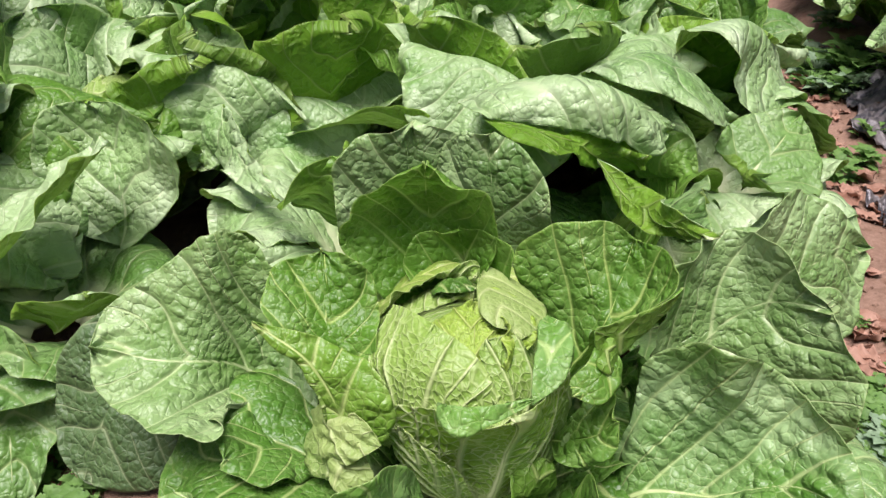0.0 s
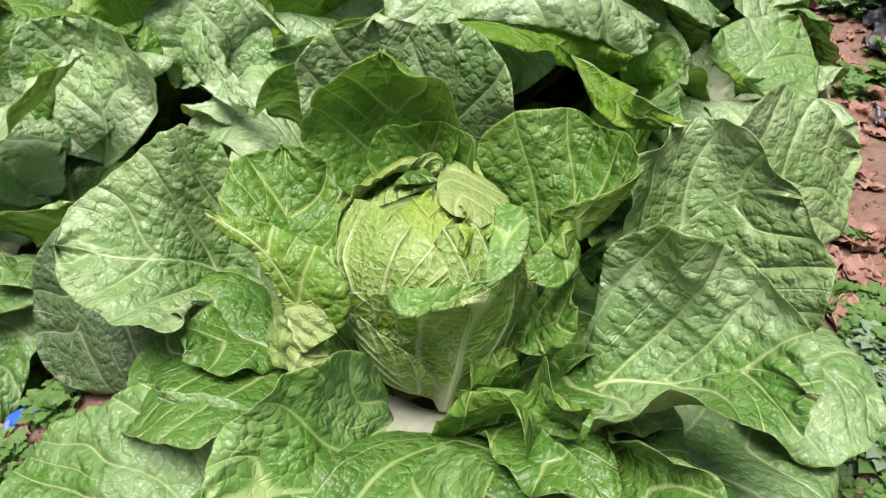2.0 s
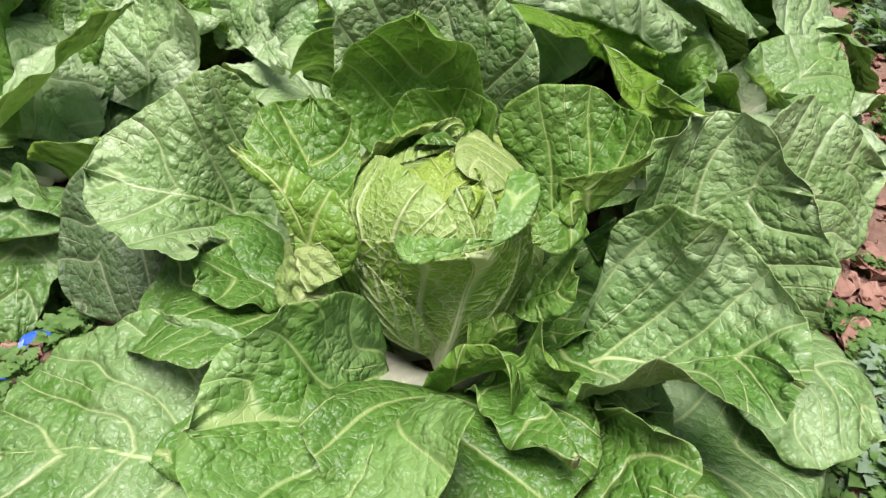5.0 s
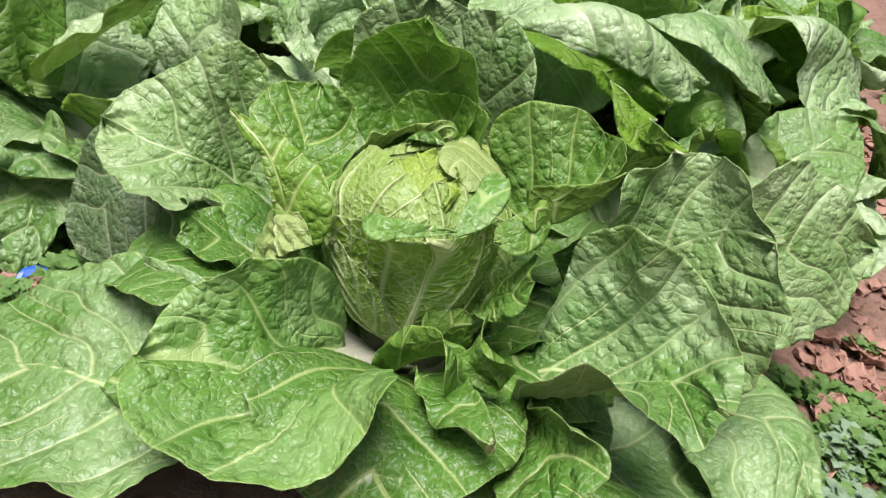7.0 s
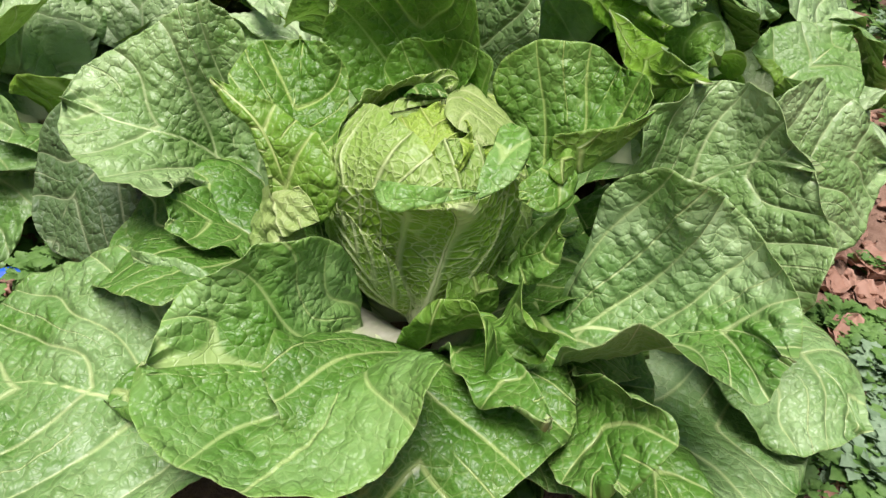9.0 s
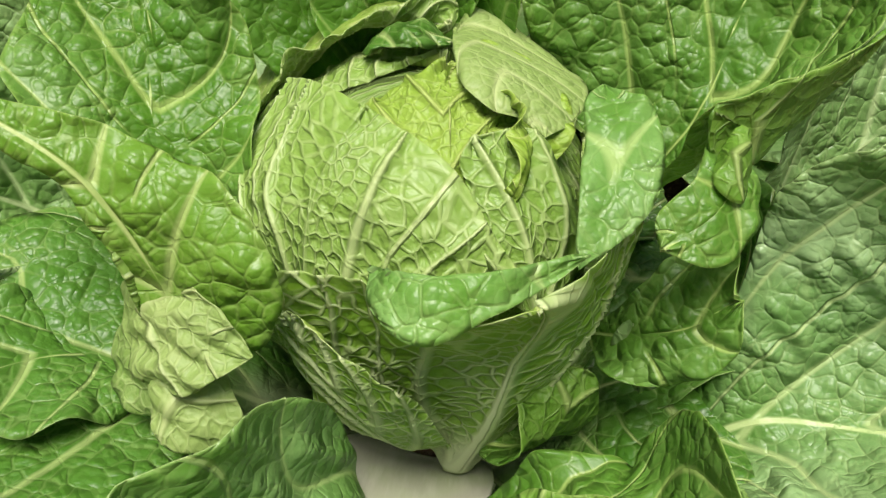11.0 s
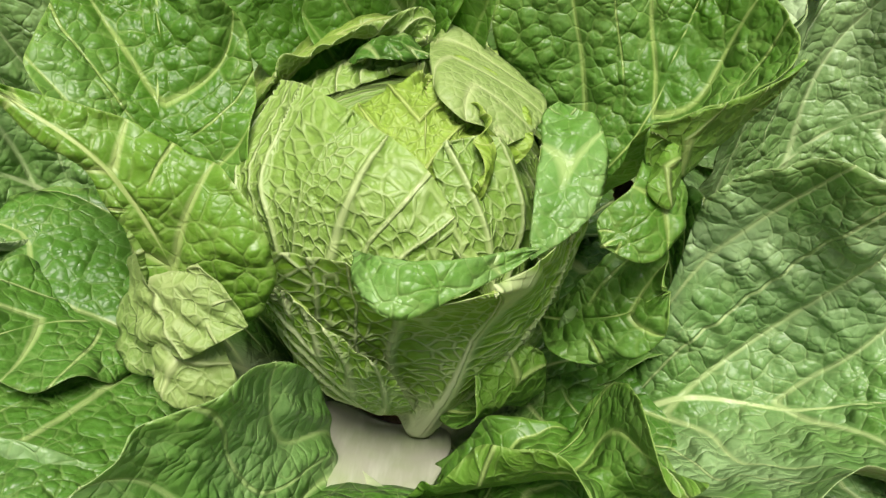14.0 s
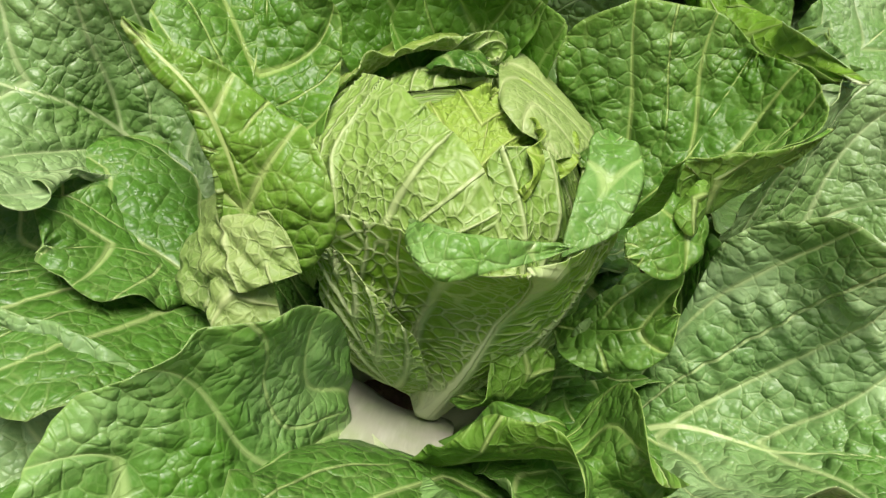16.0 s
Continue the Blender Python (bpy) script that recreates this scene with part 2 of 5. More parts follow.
def stalk_material():
    m = Mat("white_stalk")
    p = m.coords()
    streak = m.n.new("ShaderNodeVectorMath")
    streak.operation = "MULTIPLY"
    m.link(p, streak.inputs[0])
    streak.inputs[1].default_value = (160.0, 18.0, 40.0)
    run = m.noise(streak.outputs[0], 1.0, 3.0)
    colour = m.mix(m.span(m.noise(p, 22.0, 3.0), 0.35, 0.65), (0.40, 0.40, 0.30), (0.33, 0.38, 0.21))
    colour = m.mix(m.span(run, 0.45, 0.75, 0.0, 0.5), colour, (0.54, 0.56, 0.44))
    m.bump(run, 0.4, 0.002)
    return m.done(colour, 0.42, 0.5)


STALK = stalk_material()
# thin leaves at the back; their green is lifted for light coming through
SUNLIT = (leaf_material("sunlit_thin_leaf_upper", (0.075, 0.230, 0.010), (0.150, 0.360, 0.028), (0.46, 0.64, 0.18), 0.36, (0.26, 0.48, 0.10), 0.4, thin=0.5),
          leaf_material("sunlit_thin_leaf_under", (0.12, 0.30, 0.02), (0.22, 0.43, 0.05), (0.50, 0.65, 0.22), 0.42, thin=0.5, under=True))
WRAPPER = (HEAD[0], leaf_material("wrapper_outer", (0.190, 0.380, 0.026), (0.310, 0.510, 0.055), (0.74, 0.82, 0.46), 0.42, thin=0.35, gap=0.030, rung=0.0066, stout=0.0048, mesh_line=0.75, pucker=0.0030, under=True))

# ---- leaves ----
def waves(seed, x, y, size, count=7):
    """Smooth noise of about -1 to 1 from crossing waves, with swells about size metres long."""
    rng = np.random.RandomState(seed)
    out = 0.0
    for _ in range(count):
        a, f, p = rng.uniform(0, 6.283), rng.uniform(0.6, 1.7) * 6.283 / size, rng.uniform(0, 6.283)
        out = out + np.sin(f * (np.cos(a) * x + np.sin(a) * y) + p)
    return out / count**0.5 / 1.2


def unit(a):
    return a / np.maximum(np.linalg.norm(a, axis=-1, keepdims=True), 1e-9)


def midrib(rib, v):
    """Points and directions on the cubic Bezier curve of four points."""
    p, v = np.asarray(rib, float), np.asarray(v, float)[..., None]
    w = 1 - v
    at = w**3 * p[0] + 3 * w * w * v * p[1] + 3 * w * v * v * p[2] + v**3 * p[3]
    way = w * w * (p[1] - p[0]) + 2 * w * v * (p[2] - p[1]) + v * v * (p[3] - p[2])
    return at, unit(way)


def half_width(v, shape, stalk):
    swell, blunt = shape
    return np.sin(np.pi * np.clip(v, 0, 1) ** swell).clip(0, 1) ** blunt, stalk * (1 - v) ** 1.5


def blade(rib, facing, wide, twist, cup, shape, stalk, u, v):
    """Places on a leaf: u from -1 (left edge) to 1 (right edge), v from 0 (foot) to 1 (tip); the normal of its upper side; the half width.
    rib: the midrib's four points; facing: degrees of its outward heading; wide: left and right half width; twist: degrees at foot and tip;
    cup: radians by which left and right edges rise, each at foot and tip; shape: where it is widest, how blunt it is."""
    at, way = midrib(rib, v)
    a = radians(facing)
    side = np.array([np.sin(a), -np.cos(a), 0.0])
    side = unit(side - way * (way @ side)[..., None])
    up = np.cross(side, way)
    turn = np.radians(twist[0] + (twist[1] - twist[0]) * v)[..., None]
    side, up = side * np.cos(turn) + up * np.sin(turn), up * np.cos(turn) - side * np.sin(turn)
    g, foot = half_width(v, shape, stalk)
    w = np.where(u < 0, wide[0], wide[1]) * g + foot
    bend = np.where(u < 0, cup[0] + (cup[1] - cup[0]) * v, cup[2] + (cup[3] - cup[2]) * v)
    bend = np.where(np.abs(bend) < 1e-3, 1e-3, bend)
    q = np.abs(u) * bend
    off = np.sign(u) * w * np.sin(q) / bend
    rise = w * (1 - np.cos(q)) / bend
    place = at + side * off[..., None] + up * rise[..., None]
    normal = up * np.cos(q)[..., None] - side * (np.sign(u) * np.sin(q))[..., None]
    return place, normal, w


def veins(x, y, long, wide, w, seed, gap, rung, lean, stem, fan, east, north):
    """The run of the veins on a blade, x metres off its rib and y along it: rib (1 at the midrib's flank), side (whole numbers on side veins), pitch (metres between them),
    far (1 at the margin); then the blister's height from 0 to 1 and the vein mask."""
    rng = np.random.RandomState(seed + 77)
    ax = np.abs(x)
    lean, arch = lean * rng.uniform(0.9, 1.15), rng.uniform(0.3, 1.6)
    slant = math.hypot(1, lean)
    side = (y - lean * ax - arch * ax * ax) / gap + rng.uniform(0, 1) + (0.14 + 0.10 * np.clip(x / 0.03, -1, 1)) * waves(seed + 1, x, y, 0.13)
    pitch = gap / slant + 0 * x
    if fan:  # veins that spread from the foot, fan radians apart
        r = np.hypot(ax, y + 0.012)
        side = np.arctan2(ax, y + 0.012) / fan + rng.uniform(-0.1, 0.1) + 0.5 * np.sign(x) * waves(seed + 1, x, y, 0.2) * np.clip(ax / 0.03, 0, 1)
        pitch = fan * r
    far = np.clip(ax / np.maximum(w, 1e-4), 0, 1)
    rib = np.abs(x + 0.10 * min(wide) * waves(seed + 4, y, y * 0, 0.22, 3)) / (stem * np.minimum(0.0042, 0.040 * max(wide)) * np.clip(1 - y / long, 0, 1) ** 1.3 + 0.0006)
    if stem < 0.06:  # no midrib of its own
        rib = rib + 9
    d1 = np.abs(side - np.round(side)) * pitch
    dome = lambda d, r: 1 - (1 - np.clip(d / r, 0, 1)) ** 2
    long_dome = dome(d1, 0.28 * gap / slant) * (1 - 0.8 * np.exp(-((x / 0.012) ** 2)))
    high = long_dome * (0.6 + 0.4 * waves(seed + 8, east, north, 1.7 * rung))
    vein = np.maximum(np.exp(-((d1 / (0.0022 * (1 - 0.7 * far))) ** 2)), np.clip(1.5 - rib, 0, 1))
    return rib, side, pitch, far, high * (0.8 + 0.4 * waves(seed + 3, east, north, 0.05)), vein


def thread(points, v):
    """Places on a smooth curve through the points, v from 0 to 1 of its length."""
    p = np.asarray(points, float)
    k = np.r_[0, np.cumsum(np.linalg.norm(np.diff(p, axis=0), axis=1) ** 0.5)]
    p = np.vstack([2 * p[0] - p[1], p, 2 * p[-1] - p[-2]])
    k = np.r_[2 * k[0] - k[1], k, 2 * k[-1] - k[-2]]
    mix = lambda a, b, i, j, t: a * ((k[j] - t) / (k[j] - k[i]))[:, None] + b * ((t - k[i]) / (k[j] - k[i]))[:, None]
    rows = []
    for i in range(1, len(p) - 2):
        t = np.linspace(k[i], k[i + 1], 30)
        a, b, c = mix(p[i - 1], p[i], i - 1, i, t), mix(p[i], p[i + 1], i, i + 1, t), mix(p[i + 1], p[i + 2], i + 1, i + 2, t)
        rows.append(mix(mix(a, b, i - 1, i + 1, t), mix(b, c, i, i + 2, t), i, i + 1, t)[0 if i == 1 else 1:])
    at = np.concatenate(rows)
    far = np.r_[0, np.cumsum(np.linalg.norm(np.diff(at, axis=0), axis=1))]
    return np.stack([np.interp(v, far / far[-1], at[:, i]) for i in range(3)], -1)


def spanned(rib, edges, u, v, rest=None):
    """As blade(), for a leaf whose midrib and two margins are given as curves that share foot and tip. rest: centre, radii and size of a head on which it lies."""
    def put(a, b):
        mid = thread(rib, b)
        left, right = (thread([rib[0], *e, rib[-1]], b) for e in edges)
        a = a[..., None]
        at = mid + 0.5 * a * (right - left) + a * a * (0.5 * (right + left) - mid)
        if rest:
            off = (at - np.array(rest[0])) / np.array(rest[1])
            high = np.linalg.norm(off, axis=-1, keepdims=True)
            at = np.array(rest[0]) + off * np.array(rest[1]) * np.maximum(1.0, rest[2] / high)
        return at, np.where(a[..., 0] < 0, np.linalg.norm(left - mid, axis=-1), np.linalg.norm(right - mid, axis=-1))
    place, w = put(u, v)
    across = put(u + 1e-3, v)[0] - put(u - 1e-3, v)[0]
    along = put(u, np.clip(v + 4e-3, 0, 1))[0] - put(u, np.clip(v - 4e-3, 0, 1))[0]
    return place, unit(np.cross(across, along)), w


def leaf_mesh(rib, facing, wide, twist=(0, 0), cup=(0.4, 0.4, 0.4, 0.4), shape=(1.5, 0.55), stalk=0.02, seed=0, step=0.003,
              blister=0.0030, ruffle=0.0065, swing=0.008, kinds=OUTER_SHADED, thick=0.0011, nick=0.03, gap=0.066, rung=0.015, lean=0.85, petiole=0.0, ridge=0.0005, stem=1.0, fan=0.0, edges=None, rest=None, crumple=0.2):
    """A leaf of two skins, upper and under, closed at the margin."""
    if edges:
        at = thread(rib, np.linspace(0, 1, 60))
        surface = lambda a, b: spanned(rib, edges, a, b, rest)
        rows = np.linspace(0.05, 0.95, 19)
        wide = tuple(float(surface(a + 0 * rows, rows)[2].max()) for a in (-1.0, 1.0))
    else:
        at, _ = midrib(rib, np.linspace(0, 1, 60))
        surface = lambda a, b: blade(rib, facing, wide, twist, cup, shape, stalk, a, b)
    steps = np.r_[0, np.cumsum(np.linalg.norm(np.diff(at, axis=0), axis=1))]
    long = steps[-1]
    nv, nu = int(np.clip(long * 1.15 / step, 10, 190)), int(np.clip(sum(wide) / step, 9, 180))
    s = np.linspace(0, 1, nv)
    v = 1 - (1 - s) ** 1.35
    u = np.linspace(-1, 1, nu)
    u = np.sign(u) * np.abs(u) ** 0.9
    vv, uu = np.meshgrid(v, u, indexing="ij")
    y = np.interp(vv, np.linspace(0, 1, 60), steps)
    rng = np.random.RandomState(seed)
    # an uneven margin
    k = rng.uniform(3, 5)
    sides = np.where(uu < 0, 0.0, 40.0)
    lobes = nick * (waves(seed + 5, y + sides, y * 0, 0.09, 4) + 0.45 * waves(seed + 6, y + sides, y * 0, 0.022, 4))
    place, normal, w = surface(uu, vv)
    smooth = place
    flat = np.abs(uu) * w
    reach = 1 + lobes * np.abs(uu) ** 4
    inner, _, _ = surface(uu * 0.0, vv)
    place = inner + (place - inner) * reach[..., None]
    x = np.sign(uu) * flat * reach
    east, north = smooth[..., 0] + 0.5 * smooth[..., 2], smooth[..., 1] + 0.7 * smooth[..., 2]
    rib_at, side, pitch, far, high, vein = veins(x, y, long, wide, w, seed, gap, rung, lean, stem, fan, east, north)
    white = petiole and np.clip(1.3 - np.abs(x) / (stalk * 1.2), 0, 1) * np.clip((petiole - vv) / (0.5 * petiole), 0, 1)
    high = high * (1 - white)
    out = np.abs(uu) ** 3 * np.clip(vv * 2.5, 0, 1)
    tipward = np.clip((vv - 0.75) / 0.25, 0, 1) ** 2
    out = np.clip(np.maximum(out, tipward), 0, 1)
    round_edge = np.arctan2(uu, (vv - 0.55) * 2.0)
    rim = min(1.0, long / 0.2) * ruffle * out * (np.sin(round_edge * (4 + 0.6 * k) + rng.uniform(0, 6)) + 0.5 * np.sin(round_edge * (9 + 2 * k) + rng.uniform(0, 6)) + 0.8 * np.abs(uu) ** 8 * waves(seed + 11, y + sides, 0 * y, 0.05, 5))
    swell = min(1.0, long / 0.2) * swing * waves(seed + 9, east, north, crumple) * np.clip(vv * 2, 0, 1)
    rise = blister * high * np.clip(1.15 - out * 0.4, 0, 1) + rim + swell
    place = place + normal * rise[..., None]
    # true normals of the relief, for the under skin
    du = np.gradient(place, axis=1)
    dv = np.gradient(place, axis=0)
    true = unit(np.cross(du, dv))
    body = thick * (0.35 + 0.65 * (1 - out)) + 0.012 * np.clip(1 - vv * 1.6, 0, 1) * np.exp(-((x / (stalk * 0.8 + 1e-4)) ** 2)) * (stalk > 0.012)
    body = body + 0.0022 * np.exp(-((x / 0.006) ** 2)) * (1 - vv)
    under = place - true * body[..., None] - true * (ridge * vein)[..., None]
    n = nv * nu
    idx = np.arange(n).reshape(nv, nu)
    a, b, c, d = idx[:-1, :-1], idx[:-1, 1:], idx[1:, 1:], idx[1:, :-1]
    top = np.stack([a, b, c, d], -1).reshape(-1, 4)
    low = np.stack([a, d, c, b], -1).reshape(-1, 4) + n
    ring = np.r_[idx[0, :], idx[1:, -1], idx[-1, -2::-1], idx[-2:0:-1, 0]]
    nxt = np.roll(ring, -1)
    rimf = np.stack([ring, ring + n, nxt + n, nxt], -1)
    faces = np.concatenate([top, low, rimf])
    slots = np.r_[np.zeros(len(top)), np.ones(len(low)), np.ones(len(rimf))].astype(np.int32)
    mesh = bpy.data.meshes.new("leaf")
    mesh.vertices.add(2 * n)
    mesh.vertices.foreach_set("co", np.concatenate([place.reshape(-1, 3), under.reshape(-1, 3)]).astype(np.float32).ravel())
    mesh.loops.add(faces.size)
    mesh.loops.foreach_set("vertex_index", faces.astype(np.int32).ravel())
    mesh.polygons.add(len(faces))
    mesh.polygons.foreach_set("loop_start", np.arange(0, faces.size, 4, dtype=np.int32))
    for kind in kinds:
        mesh.materials.append(kind)
    mesh.polygons.foreach_set("material_index", slots)
    mesh.polygons.foreach_set("use_smooth", np.ones(len(faces), bool))
    mesh.update()
    for name, values in (("rib", rib_at), ("side", side), ("pitch", pitch), ("far", far), ("white", white + 0 * vein), ("edge", np.clip((out - 0.75) * 4, 0, 1))):
        layer = mesh.attributes.new(name, "FLOAT", "POINT")
        layer.data.foreach_set("value", np.tile(values.ravel(), 2).astype(np.float32))
    layer = mesh.attributes.new("sheet", "FLOAT_VECTOR", "POINT")
    # the net keeps its size over the blade; between spreading veins the net runs across, like the rungs of a ladder
    if fan and rung < 0.012:
        sheet = np.stack([3.4 * side * rung + 0.37 * (seed % 89), np.hypot(x, y + 0.012), 0 * x], -1).reshape(-1, 3)
    else:
        sheet = (smooth + (0.37 * (seed % 89), 0, 0)).reshape(-1, 3)
    layer.data.foreach_set("vector", np.tile(sheet, (2, 1)).astype(np.float32).ravel())
    mesh.validate()
    return mesh


def thing(name, x=0.0, y=0.0, z=0.0, turn=0.0, **tags):
    ob = new(name)
    ob.empty_display_size = 0.05
    ob.matrix_world = pose(x, y, z, 0, 0, turn)
    return tagged(ob, **tags)


def leaf(parent, rib, facing, wide, name="leaf", label="", **more):
    ob = new(name, leaf_mesh(rib, facing, wide, **more))
    ob.parent = parent
    if label:
        ob["label"] = label
    return ob


def broad(parent, rib, left, right, **more):
    """A leaf through its midrib and its left and right margins, foot to tip."""
    more.setdefault("stalk", 0.02 if more.get("petiole") else 0.004)
    return leaf(parent, rib, 0, (0.1, 0.1), edges=(left, right), **more)


# ---- ground ----
def soil_material():
    m = Mat("soil")
    p = m.coords()
    a, b, c = m.noise(p, 3.0, 4.0), m.noise(p, 40.0, 6.0, 0.65), m.noise(p, 240.0, 4.0, 0.7)
    colour = m.mix(m.span(a, 0.3, 0.7), (0.155, 0.092, 0.056), (0.25, 0.160, 0.105))
    colour = m.mix(m.span(b, 0.35, 0.7), colour, (0.32, 0.215, 0.150))
    colour = m.mix(m.span(c, 0.5, 0.75, 0, 0.5), colour, (0.15, 0.085, 0.05))
    m.bump(m.math("ADD", b, m.math("MULTIPLY", c, 0.5)), 0.8, 0.01)
    return m.done(colour, 0.92, 0.2)


SOIL = soil_material()


def ground_height(x, y):
    """A path on each side of a raised bed, the next bed beyond."""
    bed = lambda c, half, rise: rise / (1 + np.exp((np.abs(x - c) - half) / 0.035))
    return (bed(-0.02, 0.40, 0.065) + bed(1.35, 0.36, 0.12) + bed(-1.35, 0.42, 0.10)
            + 0.006 * waves(3, x, y, 0.12) + 0.004 * waves(4, x, y, 0.035, 9)) * (np.abs(y) < 40)


def grid_mesh(name, xs, ys, height, material):
    gx, gy = np.meshgrid(xs, ys, indexing="ij")
    co = np.stack([gx, gy, height(gx, gy)], -1).reshape(-1, 3)
    idx = np.arange(len(co)).reshape(gx.shape)
    faces = np.stack([idx[:-1, :-1], idx[1:, :-1], idx[1:, 1:], idx[:-1, 1:]], -1).reshape(-1, 4)
    mesh = bpy.data.meshes.new(name)
    mesh.from_pydata(co.tolist(), [], faces.tolist())
    mesh.polygons.foreach_set("use_smooth", np.ones(len(faces), bool))
    mesh.materials.append(material)
    return mesh


spread = lambda a, b, n, far: np.r_[-np.geomspace(far, -a + 0.01, 14), np.linspace(a, b, n), np.geomspace(b + 0.01, far, 14)]
ground = new("ground", grid_mesh("ground", spread(-1.0, 1.6, 160, 300), spread(-1.0, 3.0, 200, 300), ground_height, SOIL))
tagged(ground, "reddish brown bare soil with raised planting beds", "ground", kind="structure")

# ---- the cabbage in the middle ----
def polar(az, out, up):
    a = radians(az)
    return np.array([math.cos(a) * out, math.sin(a) * out, up])


def ball(name, parent, centre, radii, material):
    bm = bmesh.new()
    bmesh.ops.create_uvsphere(bm, u_segments=40, v_segments=26, radius=1.0, matrix=pose(*centre) @ Matrix.Diagonal((*radii, 1)))
    mesh = bpy.data.meshes.new(name)
    bm.to_mesh(mesh)
    bm.free()
    mesh.materials.append(material)
    co = np.array([v.co for v in mesh.vertices]) - np.array(centre)
    turn = np.arctan2(co[:, 1], co[:, 0]) * radii[0]
    for key, values in (("rib", 9 + 0 * turn), ("side", turn / 0.03), ("pitch", 0.023 + 0 * turn), ("far", 0.5 + 0 * turn)):
        mesh.attributes.new(key, "FLOAT", "POINT").data.foreach_set("value", values.astype(np.float32))
    sheet = np.stack([turn, co[:, 2], 0 * turn], -1)
    mesh.attributes.new("sheet", "FLOAT_VECTOR", "POINT").data.foreach_set("vector", sheet.astype(np.float32).ravel())
    mesh.polygons.foreach_set("use_smooth", np.ones(len(mesh.polygons), bool))
    ob = new(name, mesh)
    ob.parent = parent
    return ob


def on_head(centre, radii, az, el, k):
    a, e = radians(az), radians(el)
    return np.array(centre) + np.array(radii) * k * np.array([math.cos(a) * math.cos(e), math.sin(a) * math.cos(e), math.sin(e)])


def wrap_leaf(head, centre, radii, start, end, wide, k=1.0, flare=0.0, **more):
    """A wrapper leaf that lies on the head from one bearing and height (degrees) to another; flare lifts its tip off."""
    at = [on_head(centre, radii, start[0] + (end[0] - start[0]) * f, start[1] + (end[1] - start[1]) * f, k + flare * f**2) for f in (0, 1 / 3, 2 / 3, 1)]
    p1 = (-5 * at[0] + 18 * at[1] - 9 * at[2] + 2 * at[3]) / 6
    p2 = (2 * at[0] - 9 * at[1] + 18 * at[2] - 5 * at[3]) / 6
    r = sum(radii) / 3 * k
    bend = tuple(min(1.3, w / r) for w in (wide[0], wide[0], wide[1], wide[1]))
    options = dict(cup=bend, shape=(1.15, 0.5), stalk=0.0115, blister=0.0024, ruffle=0.003, swing=0.002, gap=0.030, rung=0.0095, lean=1.5, stem=0.75, ridge=0.0010, nick=0.04, kinds=HEAD, name="wrapper_leaf")
    options.update(more)
    return leaf(head, [at[0], p1, p2, at[3]], (start[0] + end[0]) / 2, wide, **options)


def head_of(plant, centre, r, tall, seed, step, count=7):
    """A firm head: wrapper leaves that close over one another, round a core."""
    rng = np.random.RandomState(seed)
    head = new("head")
    head.parent = plant
    radii = (r, r, tall)
    ball("core", head, centre, (r * 0.93, r * 0.93, tall * 0.93), HEAD[1])
    for i in range(count):
        az = 360 / count * i + rng.uniform(-15, 15)
        wrap_leaf(head, centre, radii, (az, -60), (az + rng.uniform(-30, 30), 70), (0.95 * r, 0.95 * r), 0.98 + 0.03 * (i % 3), seed=seed + i, step=step)
    return head


def plain_cabbage(x, y, turn, size, seed, step=0.0145, count=10, group="cabbages in the bed", label="large green cabbage with spreading outer leaves"):
    plant = thing("cabbage", x, y, float(ground_height(np.array(x), np.array(y))) - 0.01, turn, label=label, category="cabbage", group=group)
    rng = np.random.RandomState(seed)
    for i in range(count):
        az = 360 / count * i + rng.uniform(-14, 14)
        w = size * rng.uniform(0.125, 0.165)
        if i % 3 == 2:  # an upright, cupped leaf near the head
            out, top = size * rng.uniform(0.13, 0.18), size * rng.uniform(0.33, 0.40)
            rib = [polar(az, 0.02, 0.03), polar(az, 0.11 * size, top * 0.35), polar(az, out, top * 0.8), polar(az, out * rng.uniform(0.95, 1.5), top)]
            cup = tuple(rng.uniform(0.3, 0.9, 4))
        else:  # an arching leaf whose tip hangs
            out, top = size * rng.uniform(0.25, 0.31), size * (0.25 if i % 3 else 0.32) * rng.uniform(0.9, 1.1)
            rib = [polar(az, 0.02, 0.03), polar(az, 0.08 * size, top * 0.9), polar(az, out * 0.7, top * 1.45), polar(az, out, top * rng.uniform(0.35, 0.75))]
            cup = tuple(rng.uniform(-0.9, 0.15, 4))
        leaf(plant, rib, az, (w, w * rng.uniform(0.85, 1.15)), cup=cup, twist=(0, rng.uniform(-25, 25)), seed=seed * 31 + i, step=step,
             kinds=FAR[rng.choice(3, p=(0.2, 0.65, 0.15))], ruffle=0.015, swing=0.012, shape=(1.35, 0.45), nick=0.045)
    head_of(plant, (0, 0, 0.19 * size), 0.09 * size, 0.11 * size, seed, step, 4)
    return plant


plant = thing("cabbage", label="mature cabbage with a pale green head and wide blistered outer leaves", category="cabbage", group="cabbages in the bed")
head = new("head")
head.parent = plant
head["label"] = "firm pale yellow-green head with raised veins"
CORE = (-0.008, 0.03, 0.238)


